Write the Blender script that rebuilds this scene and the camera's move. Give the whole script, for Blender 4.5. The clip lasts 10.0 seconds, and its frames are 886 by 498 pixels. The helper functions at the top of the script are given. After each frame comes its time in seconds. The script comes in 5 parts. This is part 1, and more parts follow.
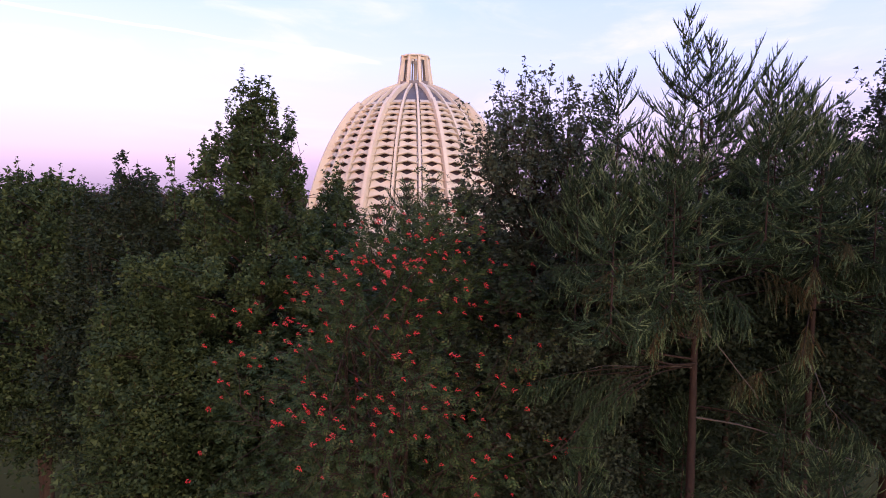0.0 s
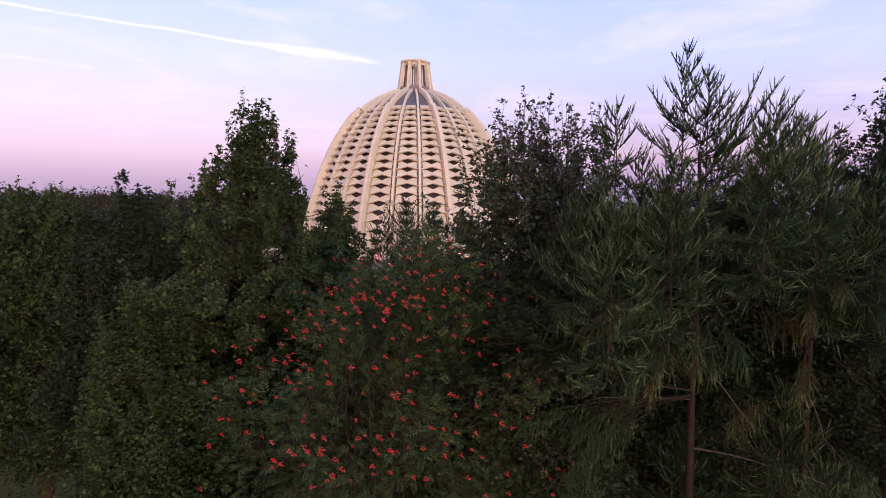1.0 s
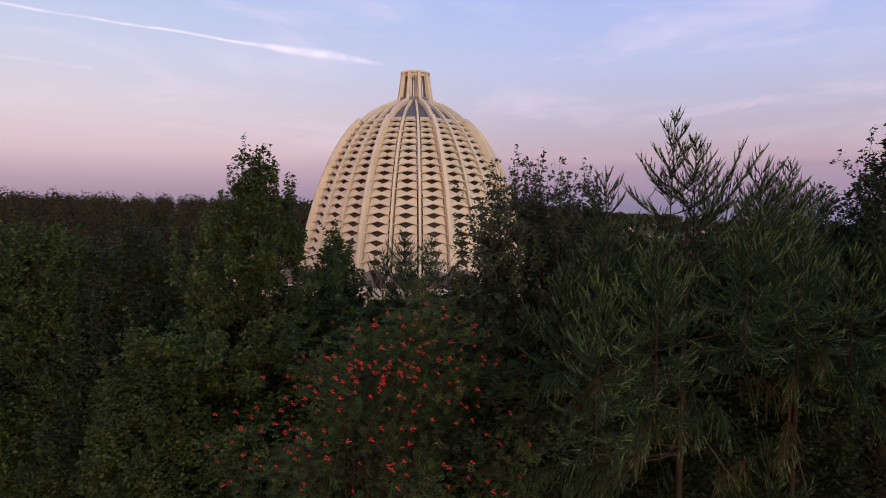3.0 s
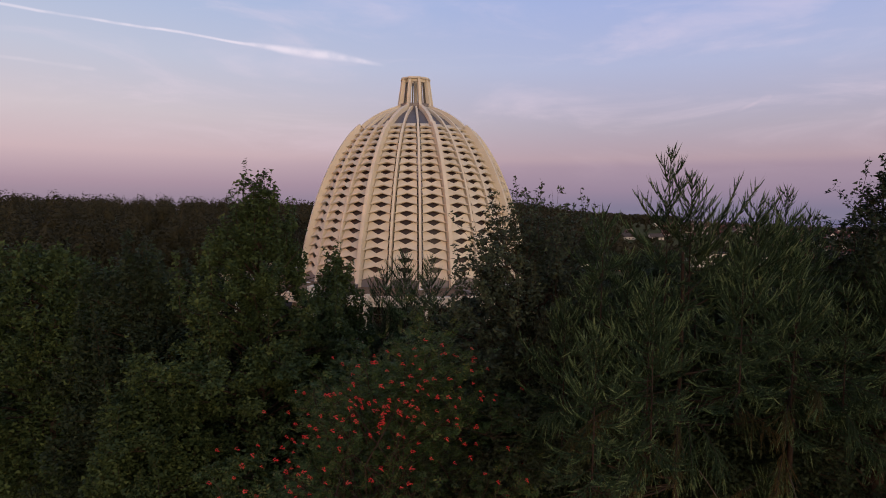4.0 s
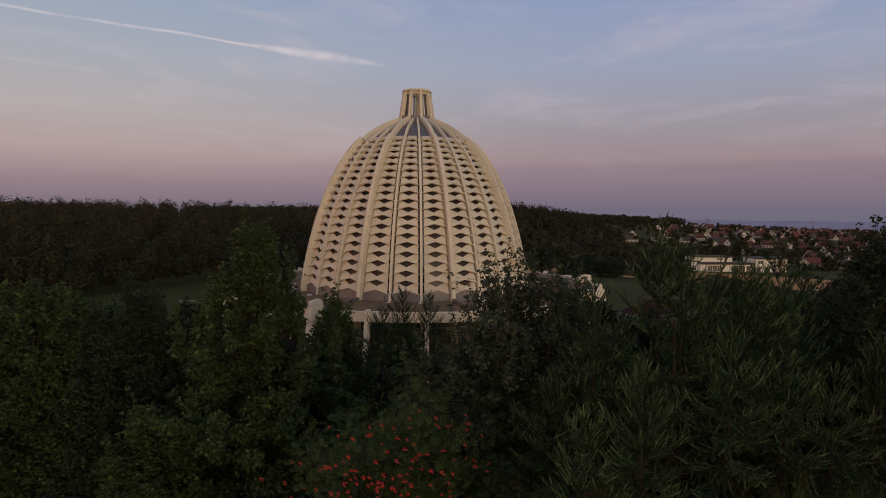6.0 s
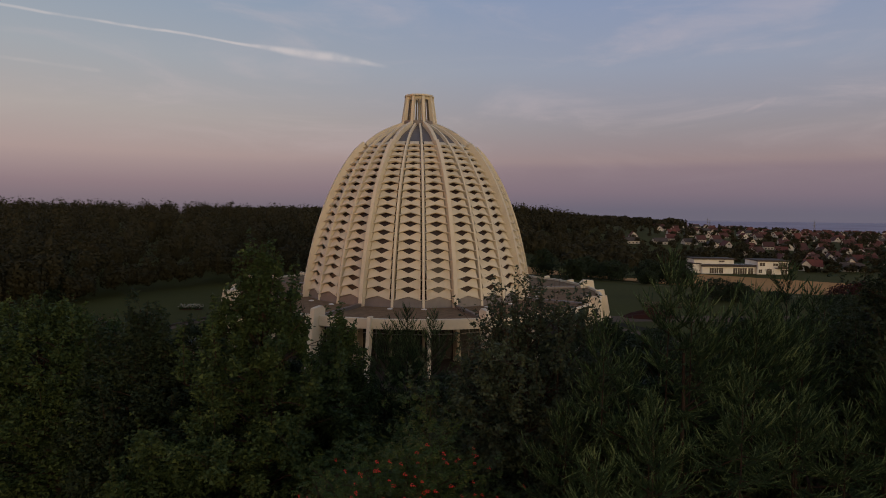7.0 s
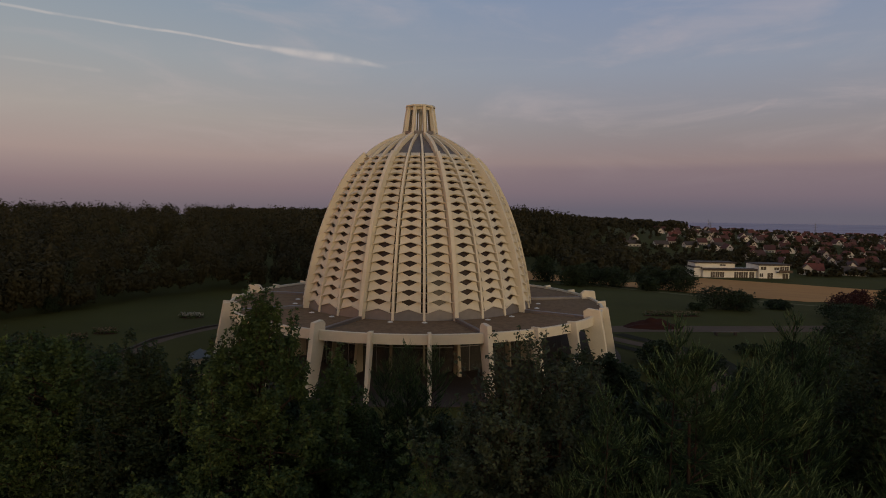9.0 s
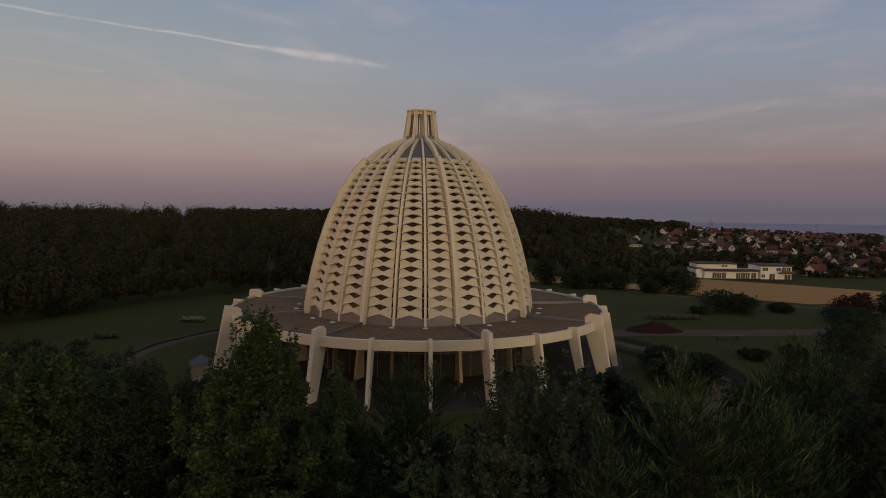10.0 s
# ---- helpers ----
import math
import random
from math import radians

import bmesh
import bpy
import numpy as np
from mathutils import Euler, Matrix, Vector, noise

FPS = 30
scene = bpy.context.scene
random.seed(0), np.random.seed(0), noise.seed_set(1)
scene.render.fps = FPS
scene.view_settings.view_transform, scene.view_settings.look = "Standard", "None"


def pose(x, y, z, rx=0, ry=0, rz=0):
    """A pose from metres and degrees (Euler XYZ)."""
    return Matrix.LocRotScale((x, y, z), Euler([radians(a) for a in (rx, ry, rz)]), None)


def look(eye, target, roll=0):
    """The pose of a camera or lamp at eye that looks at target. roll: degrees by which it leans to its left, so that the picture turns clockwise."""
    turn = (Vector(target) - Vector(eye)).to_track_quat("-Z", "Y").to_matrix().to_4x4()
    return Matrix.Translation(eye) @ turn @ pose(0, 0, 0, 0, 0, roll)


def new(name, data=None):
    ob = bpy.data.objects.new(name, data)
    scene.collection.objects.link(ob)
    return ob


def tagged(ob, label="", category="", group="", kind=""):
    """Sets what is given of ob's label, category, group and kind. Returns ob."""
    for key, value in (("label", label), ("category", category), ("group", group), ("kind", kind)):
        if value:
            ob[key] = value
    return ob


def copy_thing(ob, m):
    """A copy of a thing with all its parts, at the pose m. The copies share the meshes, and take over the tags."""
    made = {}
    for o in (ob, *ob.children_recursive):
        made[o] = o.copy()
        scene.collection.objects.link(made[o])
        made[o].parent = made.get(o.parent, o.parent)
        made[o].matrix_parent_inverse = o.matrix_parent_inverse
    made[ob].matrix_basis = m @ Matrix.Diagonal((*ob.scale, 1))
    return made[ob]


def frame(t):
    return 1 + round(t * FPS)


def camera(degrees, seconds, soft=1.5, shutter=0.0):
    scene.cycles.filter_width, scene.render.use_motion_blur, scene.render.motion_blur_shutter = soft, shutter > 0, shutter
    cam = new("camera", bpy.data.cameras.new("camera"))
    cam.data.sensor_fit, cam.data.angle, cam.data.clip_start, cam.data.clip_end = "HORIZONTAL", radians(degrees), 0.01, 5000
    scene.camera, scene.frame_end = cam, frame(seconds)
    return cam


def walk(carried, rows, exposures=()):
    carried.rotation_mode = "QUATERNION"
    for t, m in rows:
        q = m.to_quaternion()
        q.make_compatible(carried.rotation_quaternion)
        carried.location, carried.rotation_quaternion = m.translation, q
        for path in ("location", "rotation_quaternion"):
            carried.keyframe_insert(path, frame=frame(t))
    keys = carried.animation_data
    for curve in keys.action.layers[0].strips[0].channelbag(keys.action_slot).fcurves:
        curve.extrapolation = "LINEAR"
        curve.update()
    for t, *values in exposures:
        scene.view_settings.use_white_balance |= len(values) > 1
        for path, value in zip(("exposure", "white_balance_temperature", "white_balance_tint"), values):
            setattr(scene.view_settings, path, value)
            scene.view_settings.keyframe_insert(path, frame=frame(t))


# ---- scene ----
cam = camera(72.8, 10.0, 0.95)
PATH = [  # seconds, x, y, z, heading, tilt, lean
    (0.0, -0.138, -71.334, 10.840, 2.887, -4.038, 0.565),
    (0.5, -0.130, -71.343, 11.113, 2.874, -4.024, 0.570),
    (1.0, -0.125, -71.350, 11.396, 2.865, -4.013, 0.571),
    (1.5, -0.085, -71.389, 11.688, 2.818, -4.001, 0.587),
    (2.0, -0.058, -71.444, 11.963, 2.800, -3.960, 0.593),
    (2.5, -0.053, -71.523, 12.211, 2.815, -3.951, 0.592),
    (4.0, -0.036, -71.689, 13.113, 2.773, -3.895, 0.583),
    (4.5, 0.002, -71.683, 13.416, 2.737, -3.865, 0.576),
    (5.0, 0.061, -71.723, 13.729, 2.686, -3.832, 0.584),
    (5.5, 0.118, -71.792, 14.060, 2.598, -3.825, 0.561),
    (7.0, -0.032, -71.656, 14.892, 2.433, -3.756, 0.703),
    (7.5, -0.053, -71.546, 15.203, 2.410, -3.745, 0.739),
    (8.0, -0.023, -71.467, 15.478, 2.387, -3.723, 0.784),
    (8.5, -0.020, -71.440, 15.775, 2.368, -3.714, 0.816),
    (9.0, -0.039, -71.373, 16.060, 2.360, -3.687, 0.848),
    (9.5, 0.031, -71.209, 16.300, 2.289, -3.662, 0.793),
    (10.0, 0.002, -71.282, 16.586, 2.215, -3.673, 0.775),
]
walk(cam, [(t, pose(x, y, z, 90 + p, 0, -h) @ pose(0, 0, 0, 0, 0, r)) for t, x, y, z, h, p, r in PATH],
     exposures=[(0.0, 1.48, 5520, 35), (0.5, 1.40, 5550, 34), (1.0, 1.25, 5740, 30), (2.5, 0.90, 6090, 22), (4.5, 0.45, 6260, 15),
                (5.5, 0.21, 6380, 12), (7.5, -0.06, 6720, 5), (10.0, -0.18, 6850, 4)])


# ---------------------------------------------------------------- light
SUN_AZ, SUN_EL = 158.0, 4.0          # degrees: heading of the low sun, behind the camera


def ramp(tree, fac, stops):
    r = tree.nodes.new("ShaderNodeValToRGB")
    e = r.color_ramp.elements
    while len(e) < len(stops):
        e.new(0.5)
    for el, (pos, col) in zip(e, stops):
        el.position = pos
        el.color = (*col, 1)
    tree.links.new(fac, r.inputs[0])
    return r.outputs[0]


def vmath(tree, op, a, b):
    n = tree.nodes.new("ShaderNodeVectorMath")
    n.operation = op
    for i, s in enumerate((a, b)):
        if isinstance(s, tuple):
            n.inputs[i].default_value = s
        else:
            tree.links.new(s, n.inputs[i])
    return n.outputs["Value"] if op == "DOT_PRODUCT" else n.outputs[0]


def math_node(tree, op, a, b=0.0, c=0.0):
    n = tree.nodes.new("ShaderNodeMath")
    n.operation = op
    for i, s in enumerate((a, b, c)):
        if isinstance(s, (int, float)):
            n.inputs[i].default_value = s
        else:
            tree.links.new(s, n.inputs[i])
    return n.outputs[0]


def map_range(tree, v, a, b, c=0.0, d=1.0):
    n = tree.nodes.new("ShaderNodeMapRange")
    n.interpolation_type = "SMOOTHSTEP"
    tree.links.new(v, n.inputs["Value"])
    for k, x in zip(("From Min", "From Max", "To Min", "To Max"), (a, b, c, d)):
        n.inputs[k].default_value = x
    return n.outputs["Result"]


def mix(tree, fac, a, b, blend="MIX"):
    n = tree.nodes.new("ShaderNodeMix")
    n.data_type = "RGBA"
    n.blend_type = blend
    for i, s in ((0, fac), (6, a), (7, b)):
        if isinstance(s, (int, float)):
            n.inputs[i].default_value = s
        elif isinstance(s, tuple):
            n.inputs[i].default_value = (*s, 1)
        else:
            tree.links.new(s, n.inputs[i])
    return n.outputs[2]


def noise_tex(tree, vec, scale, detail=4.0, rough=0.55, distortion=0.0):
    n = tree.nodes.new("ShaderNodeTexNoise")
    n.inputs["Scale"].default_value = scale
    n.inputs["Detail"].default_value = detail
    n.inputs["Roughness"].default_value = rough
    n.inputs["Distortion"].default_value = distortion
    if vec is not None:
        tree.links.new(vec, n.inputs["Vector"])
    return n.outputs["Fac"]


def direction(heading, up):
    a, e = radians(heading), radians(up)
    return (math.sin(a) * math.cos(e), math.cos(a) * math.cos(e), math.sin(e))


def make_sky():
    w = bpy.data.worlds.new("dusk_sky")
    scene.world = w
    w.use_nodes = True
    t = w.node_tree
    t.nodes.clear()
    d = t.nodes.new("ShaderNodeTexCoord").outputs["Generated"]
    sep = t.nodes.new("ShaderNodeSeparateXYZ")
    t.links.new(d, sep.inputs[0])
    up = sep.outputs[2]
    # the sky away from the sun: earth's shadow, rose belt, grey-blue, blue
    cool = ramp(t, up, [(0.0, (0.150, 0.134, 0.182)), (0.005, (0.155, 0.135, 0.185)), (0.030, (0.214, 0.163, 0.206)), (0.068, (0.258, 0.192, 0.224)),
                        (0.080, (0.312, 0.232, 0.245)), (0.13, (0.306, 0.275, 0.308)), (0.22, (0.300, 0.328, 0.430)), (0.34, (0.240, 0.300, 0.470)),
                        (0.6, (0.17, 0.23, 0.36)), (1.0, (0.15, 0.19, 0.29))])
    # the sky towards the left, warmer and paler
    warm = ramp(t, up, [(0.0, (0.190, 0.150, 0.185)), (0.035, (0.280, 0.200, 0.225)), (0.080, (0.420, 0.315, 0.310)),
                        (0.14, (0.430, 0.380, 0.375)), (0.22, (0.365, 0.385, 0.430)), (0.34, (0.260, 0.340, 0.460)),
                        (0.6, (0.18, 0.25, 0.38)), (1.0, (0.15, 0.19, 0.29))])
    glow = ramp(t, up, [(0.0, (0.80, 0.50, 0.24)), (0.10, (0.86, 0.58, 0.30)), (0.25, (0.66, 0.54, 0.40)),
                        (0.5, (0.34, 0.35, 0.38)), (1.0, (0.12, 0.19, 0.36))])
    side = map_range(t, vmath(t, "DOT_PRODUCT", d, direction(-52, 0)), 0.28, 1.05)
    back = map_range(t, vmath(t, "DOT_PRODUCT", d, direction(SUN_AZ, 0)), -0.15, 0.85)
    col = mix(t, back, mix(t, side, cool, warm), glow)
    # the sun has gone down far to the left
    set_glow = ramp(t, up, [(0.0, (1.8, 0.69, 0.23)), (0.12, (1.4, 0.63, 0.28)), (0.3, (0.60, 0.42, 0.34)), (0.6, (0.22, 0.26, 0.36)), (1.0, (0.15, 0.19, 0.29))])
    left = map_range(t, vmath(t, "DOT_PRODUCT", d, direction(-108, 0)), 0.55, 0.97)
    col = mix(t, left, col, set_glow)
    # thin streaky cloud
    stretch = t.nodes.new("ShaderNodeMapping")
    stretch.inputs["Scale"].default_value = (1.0, 1.0, 4.5)
    stretch.inputs["Rotation"].default_value = (0.0, 0.25, 0.0)
    t.links.new(d, stretch.inputs[0])
    wisps = noise_tex(t, stretch.outputs[0], 3.2, 6.0, 0.6, 0.6)
    soft = map_range(t, wisps, 0.46, 0.80)
    high = map_range(t, up, 0.02, 0.16)
    col = mix(t, math_node(t, "MULTIPLY", math_node(t, "MULTIPLY", soft, high), 0.34), col, (0.62, 0.50, 0.52))
    # vapour trails: bands along great circles between two headings, the first with a ragged, wider last part
    def vapour(col, start, stop, thin, wide, amount, tint, lead=0.35):
        a, b = Vector(direction(*start)), Vector(direction(*stop))
        n = a.cross(b).normalized()
        along = (b - a * a.dot(b)).normalized()
        off = vmath(t, "DOT_PRODUCT", d, tuple(n))
        wob = math_node(t, "MULTIPLY_ADD", noise_tex(t, d, 9.0, 3.0), 0.008, -0.004)
        off = math_node(t, "ABSOLUTE", math_node(t, "ADD", off, wob))
        run = math_node(t, "ARCTAN2", vmath(t, "DOT_PRODUCT", d, tuple(along)), vmath(t, "DOT_PRODUCT", d, tuple(a)))
        end = math.atan2(b.dot(along), b.dot(a))
        fade = math_node(t, "MULTIPLY", map_range(t, run, -0.3 * end, 0.35 * end, lead, 1.0), map_range(t, run, end * 0.93, end * 1.03, 1.0, 0.0))
        puff = map_range(t, noise_tex(t, d, 16.0, 5.0), 0.36, 0.62, 0.35, 1.0)
        bulge = math_node(t, "MULTIPLY", map_range(t, run, end * 0.55, end * 0.80), map_range(t, run, end * 0.82, end * 1.0, 1.0, 0.25))
        width = math_node(t, "MULTIPLY_ADD", bulge, wide - thin, thin)
        core = map_range(t, math_node(t, "SUBTRACT", 1.0, math_node(t, "DIVIDE", off, width)), -0.2, 0.9)
        strength = math_node(t, "MULTIPLY", math_node(t, "MULTIPLY", core, fade), math_node(t, "MULTIPLY", puff, amount))
        return mix(t, strength, col, tint)
    col = vapour(col, (-33.3, 14.65), (-3.4, 13.1), 0.0024, 0.0085, 0.42, (0.80, 0.68, 0.66))
    col = vapour(col, (-33.2, 11.0), (-26.9, 10.8), 0.003, 0.004, 0.16, (0.74, 0.62, 0.60), 0.0)
    col = vapour(col, (28.8, 8.55), (31.0, 9.5), 0.003, 0.006, 0.20, (0.60, 0.46, 0.48), 0.0)
    bg = t.nodes.new("ShaderNodeBackground")
    t.links.new(col, bg.inputs[0])
    bg.inputs[1].default_value = 1.0
    out = t.nodes.new("ShaderNodeOutputWorld")
    t.links.new(bg.outputs[0], out.inputs[0])


make_sky()
sun = bpy.data.lights.new("low_sun", "SUN")
sun.energy, sun.angle, sun.color = 0.68, radians(12), (1.0, 0.74, 0.47)
sun_ob = new("low_sun", sun)
sun_ob.matrix_world = look((0, 0, 0), tuple(-c for c in direction(SUN_AZ, SUN_EL)))


# ---------------------------------------------------------------- materials
def surface(name, base, dark, scale=3.0, rough=0.8, bump=0.2, fine=40.0, metal=0.0, amount=0.6, vary=0.0, space="Object"):
    """Two-scale mottled surface: base and dark colour mixed by broad noise, fine grain in bump and roughness."""
    m = bpy.data.materials.new(name)
    m.use_nodes = True
    t = m.node_tree
    p = t.nodes["Principled BSDF"]
    co = t.nodes.new("ShaderNodeTexCoord").outputs[space]
    broad = map_range(t, noise_tex(t, co, scale, 6.0, 0.62), 0.35, 0.72)
    grain = noise_tex(t, co, fine, 3.0, 0.6)
    col = mix(t, math_node(t, "MULTIPLY", broad, amount), base, dark)
    col = mix(t, 0.35, col, mix(t, grain, tuple(c * 0.6 for c in base), tuple(min(1, c * 1.25) for c in base)))
    if vary:
        r = t.nodes.new("ShaderNodeObjectInfo").outputs["Random"]
        col = mix(t, math_node(t, "MULTIPLY", r, vary), col, dark)
    t.links.new(col, p.inputs["Base Color"])
    p.inputs["Roughness"].default_value = rough
    p.inputs["Metallic"].default_value = metal
    p.inputs["Specular IOR Level"].default_value = 0.5 if rough < 0.9 else 0.08
    b = t.nodes.new("ShaderNodeBump")
    b.inputs["Strength"].default_value = bump
    b.inputs["Distance"].default_value = 0.02
    t.links.new(grain, b.inputs["Height"])
    t.links.new(b.outputs[0], p.inputs["Normal"])
    return m


def foliage(name, a, b, c, rough=0.6, through_leaf=0.24):
    """Leaf colour that differs from leaf to leaf, with some light passing through."""
    m = bpy.data.materials.new(name)
    m.use_nodes = True
    t = m.node_tree
    p = t.nodes["Principled BSDF"]
    r = t.nodes.new("ShaderNodeNewGeometry").outputs["Random Per Island"]
    co = t.nodes.new("ShaderNodeTexCoord").outputs["Object"]
    clump = map_range(t, noise_tex(t, co, 0.8, 3.0), 0.38, 0.62)
    col = mix(t, clump, ramp(t, r, [(0.0, tuple(v * 0.7 for v in a)), (0.7, a), (1.0, b)]), ramp(t, r, [(0.0, a), (0.5, b), (1.0, c)]))
    t.links.new(col, p.inputs["Base Color"])
    p.inputs["Roughness"].default_value = rough
    p.inputs["Specular IOR Level"].default_value = 0.10
    tr = t.nodes.new("ShaderNodeBsdfTranslucent")
    t.links.new(col, tr.inputs[0])
    mx = t.nodes.new("ShaderNodeMixShader")
    mx.inputs[0].default_value = through_leaf
    t.links.new(p.outputs[0], mx.inputs[1])
    t.links.new(tr.outputs[0], mx.inputs[2])
    t.links.new(mx.outputs[0], t.nodes["Material Output"].inputs[0])
    return m


def glass(name, tint, rough=0.08, transmission=0.0):
    m = bpy.data.materials.new(name)
    m.use_nodes = True
    p = m.node_tree.nodes["Principled BSDF"]
    p.inputs["Base Color"].default_value = (*tint, 1)
    p.inputs["Roughness"].default_value = rough
    p.inputs["Transmission Weight"].default_value = transmission
    p.inputs["Specular IOR Level"].default_value = 0.35
    return m


M_CONCRETE = surface("cream_concrete", (0.75, 0.665, 0.53), (0.56, 0.475, 0.365), 0.5, 0.75, 0.15, 18.0, vary=0.12)
M_PANEL = surface("cream_panel_concrete", (0.73, 0.648, 0.512), (0.53, 0.448, 0.34), 0.8, 0.8, 0.2, 22.0, vary=0.25)
M_ZINC = surface("grey_sheet_metal", (0.22, 0.20, 0.205), (0.13, 0.12, 0.12), 1.5, 0.5, 0.1, 30.0, 0.5, vary=0.2)
M_GRAVEL = surface("brown_roof_gravel", (0.245, 0.160, 0.096), (0.105, 0.068, 0.045), 2.2, 0.95, 1.0, 13.0, amount=0.9)
# Column concretes, darkened so that the ring roof's shade sits in their colour.
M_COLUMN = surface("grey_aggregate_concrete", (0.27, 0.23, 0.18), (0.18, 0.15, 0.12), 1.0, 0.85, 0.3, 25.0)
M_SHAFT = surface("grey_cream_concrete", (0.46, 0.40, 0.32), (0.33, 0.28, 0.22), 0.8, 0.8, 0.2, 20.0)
M_PANE = glass("dark_window_glass", (0.030, 0.016, 0.013), 0.32)
M_WALLGLASS = glass("foyer_glass", (0.10, 0.095, 0.09), 0.05, 0.5)
# Lining of the recess under the roof; its shade is put into the colour.
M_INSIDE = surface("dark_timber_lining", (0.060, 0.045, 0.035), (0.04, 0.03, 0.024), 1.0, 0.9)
M_FLOOR = surface("terrace_paving", (0.085, 0.068, 0.060), (0.055, 0.046, 0.042), 1.2, 0.92, 0.3, 12.0)
M_GRASS = surface("lawn_grass", (0.062, 0.060, 0.016), (0.040, 0.040, 0.012), 0.05, 0.95, 0.8, 6.0, amount=0.9)
M_WHEAT = surface("ripe_wheat", (0.46, 0.240, 0.090), (0.35, 0.178, 0.070), 0.06, 0.95, 0.8, 2.0, amount=0.8)
M_PATH = surface("gravel_path", (0.120, 0.085, 0.062), (0.08, 0.058, 0.045), 0.5, 0.95, 0.5, 14.0)
M_SOIL = surface("red_brown_soil", (0.046, 0.018, 0.013), (0.035, 0.015, 0.011), 0.8, 0.95, 0.8, 8.0)
M_BARK = surface("grey_brown_bark", (0.055, 0.038, 0.029), (0.030, 0.022, 0.018), 6.0, 0.9, 0.9, 25.0)
M_BARK_RED = surface("red_brown_larch_bark", (0.044, 0.031, 0.025), (0.022, 0.016, 0.014), 7.0, 0.9, 1.0, 22.0)
M_TWIG = surface("pale_lichened_twig", (0.12, 0.105, 0.088), (0.06, 0.05, 0.042), 12.0, 0.9, 0.6, 40.0)
M_LEAF = foliage("green_leaf", (0.040, 0.063, 0.025), (0.058, 0.087, 0.032), (0.106, 0.138, 0.045))
M_LEAF_DARK = foliage("dark_green_leaf", (0.029, 0.042, 0.024), (0.037, 0.054, 0.029), (0.054, 0.073, 0.036))
M_LEAF_GREY = foliage("grey_green_leaf", (0.046, 0.060, 0.038), (0.064, 0.082, 0.048), (0.092, 0.112, 0.062))
M_LEAF_ROWAN = foliage("rowan_leaf", (0.042, 0.072, 0.025), (0.060, 0.096, 0.030), (0.122, 0.118, 0.042))
# Inner needles darkened for shade; young tips, pale anyway, lightened further as lit.
M_NEEDLE = foliage("larch_needle", (0.030, 0.054, 0.027), (0.044, 0.074, 0.035), (0.072, 0.108, 0.050))
M_NEEDLE_TIP = foliage("fresh_larch_needle", (0.082, 0.130, 0.056), (0.128, 0.182, 0.078), (0.22, 0.27, 0.13))
M_NEEDLE_OLD = foliage("yellowing_larch_needle", (0.052, 0.062, 0.028), (0.080, 0.072, 0.032), (0.14, 0.085, 0.040))
M_WOODS = foliage("woodland_leaf", (0.046, 0.042, 0.023), (0.050, 0.045, 0.024), (0.056, 0.047, 0.026), 0.85)
M_BERRY = surface("red_rowan_berry", (0.64, 0.025, 0.023), (0.46, 0.013, 0.014), 30.0, 0.35, 0.0)
M_RENDER = surface("white_house_render", (0.80, 0.74, 0.66), (0.36, 0.32, 0.285), 0.3, 0.85, 0.1, 6.0, vary=0.5)
M_WALL_WHITE = surface("white_facade_render", (0.84, 0.79, 0.72), (0.62, 0.58, 0.52), 0.3, 0.85, 0.1, 6.0)
M_ROOF_RED = surface("red_clay_tiles", (0.150, 0.042, 0.031), (0.045, 0.024, 0.021), 0.4, 0.85, 0.5, 5.0, vary=0.8)
M_ROOF_GREY = surface("grey_roof_tiles", (0.070, 0.052, 0.044), (0.042, 0.034, 0.031), 0.4, 0.85, 0.5, 5.0, vary=0.5)
M_WHITE = surface("white_painted_metal", (0.75, 0.74, 0.72), (0.6, 0.58, 0.56), 2.0, 0.5)
M_WOOD = surface("weathered_wood", (0.12, 0.085, 0.06), (0.075, 0.055, 0.042), 4.0, 0.85, 0.5, 30.0)
M_FLOWER = foliage("pale_flowers", (0.45, 0.42, 0.36), (0.30, 0.28, 0.16), (0.55, 0.50, 0.48))
# Air haze over the far plain, put into its pale violet colour.
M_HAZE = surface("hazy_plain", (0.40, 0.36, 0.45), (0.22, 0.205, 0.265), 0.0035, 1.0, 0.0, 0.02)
M_STEEL = surface("galvanised_steel", (0.22, 0.21, 0.22), (0.15, 0.15, 0.15), 2.0, 0.5, 0.1, metal=0.6)


# ---------------------------------------------------------------- mesh helpers
def link_mesh(name, verts, faces, material, parent=None, label="", smooth=False):
    me = bpy.data.meshes.new(name)
    me.from_pydata([tuple(v) for v in verts], [], [tuple(f) for f in faces])
    me.materials.append(material)
    if smooth:
        me.shade_smooth()
    ob = new(name, me)
    if parent is not None:
        ob.parent = parent
    if label:
        tagged(ob, label)
    return ob


def part(name, bm, material, parent, label=""):
    me = bpy.data.meshes.new(name)
    bmesh.ops.recalc_face_normals(bm, faces=bm.faces)
    bm.to_mesh(me)
    bm.free()
    me.materials.append(material)
    ob = new(name, me)
    if parent is not None:
        ob.parent = parent
    if label:
        tagged(ob, label)
    return ob


def same(ob, m, parent):
    """Another part on the same mesh."""
    c = new(ob.name.split(".")[0], ob.data)
    c.parent = parent
    c.matrix_basis = m
    return c


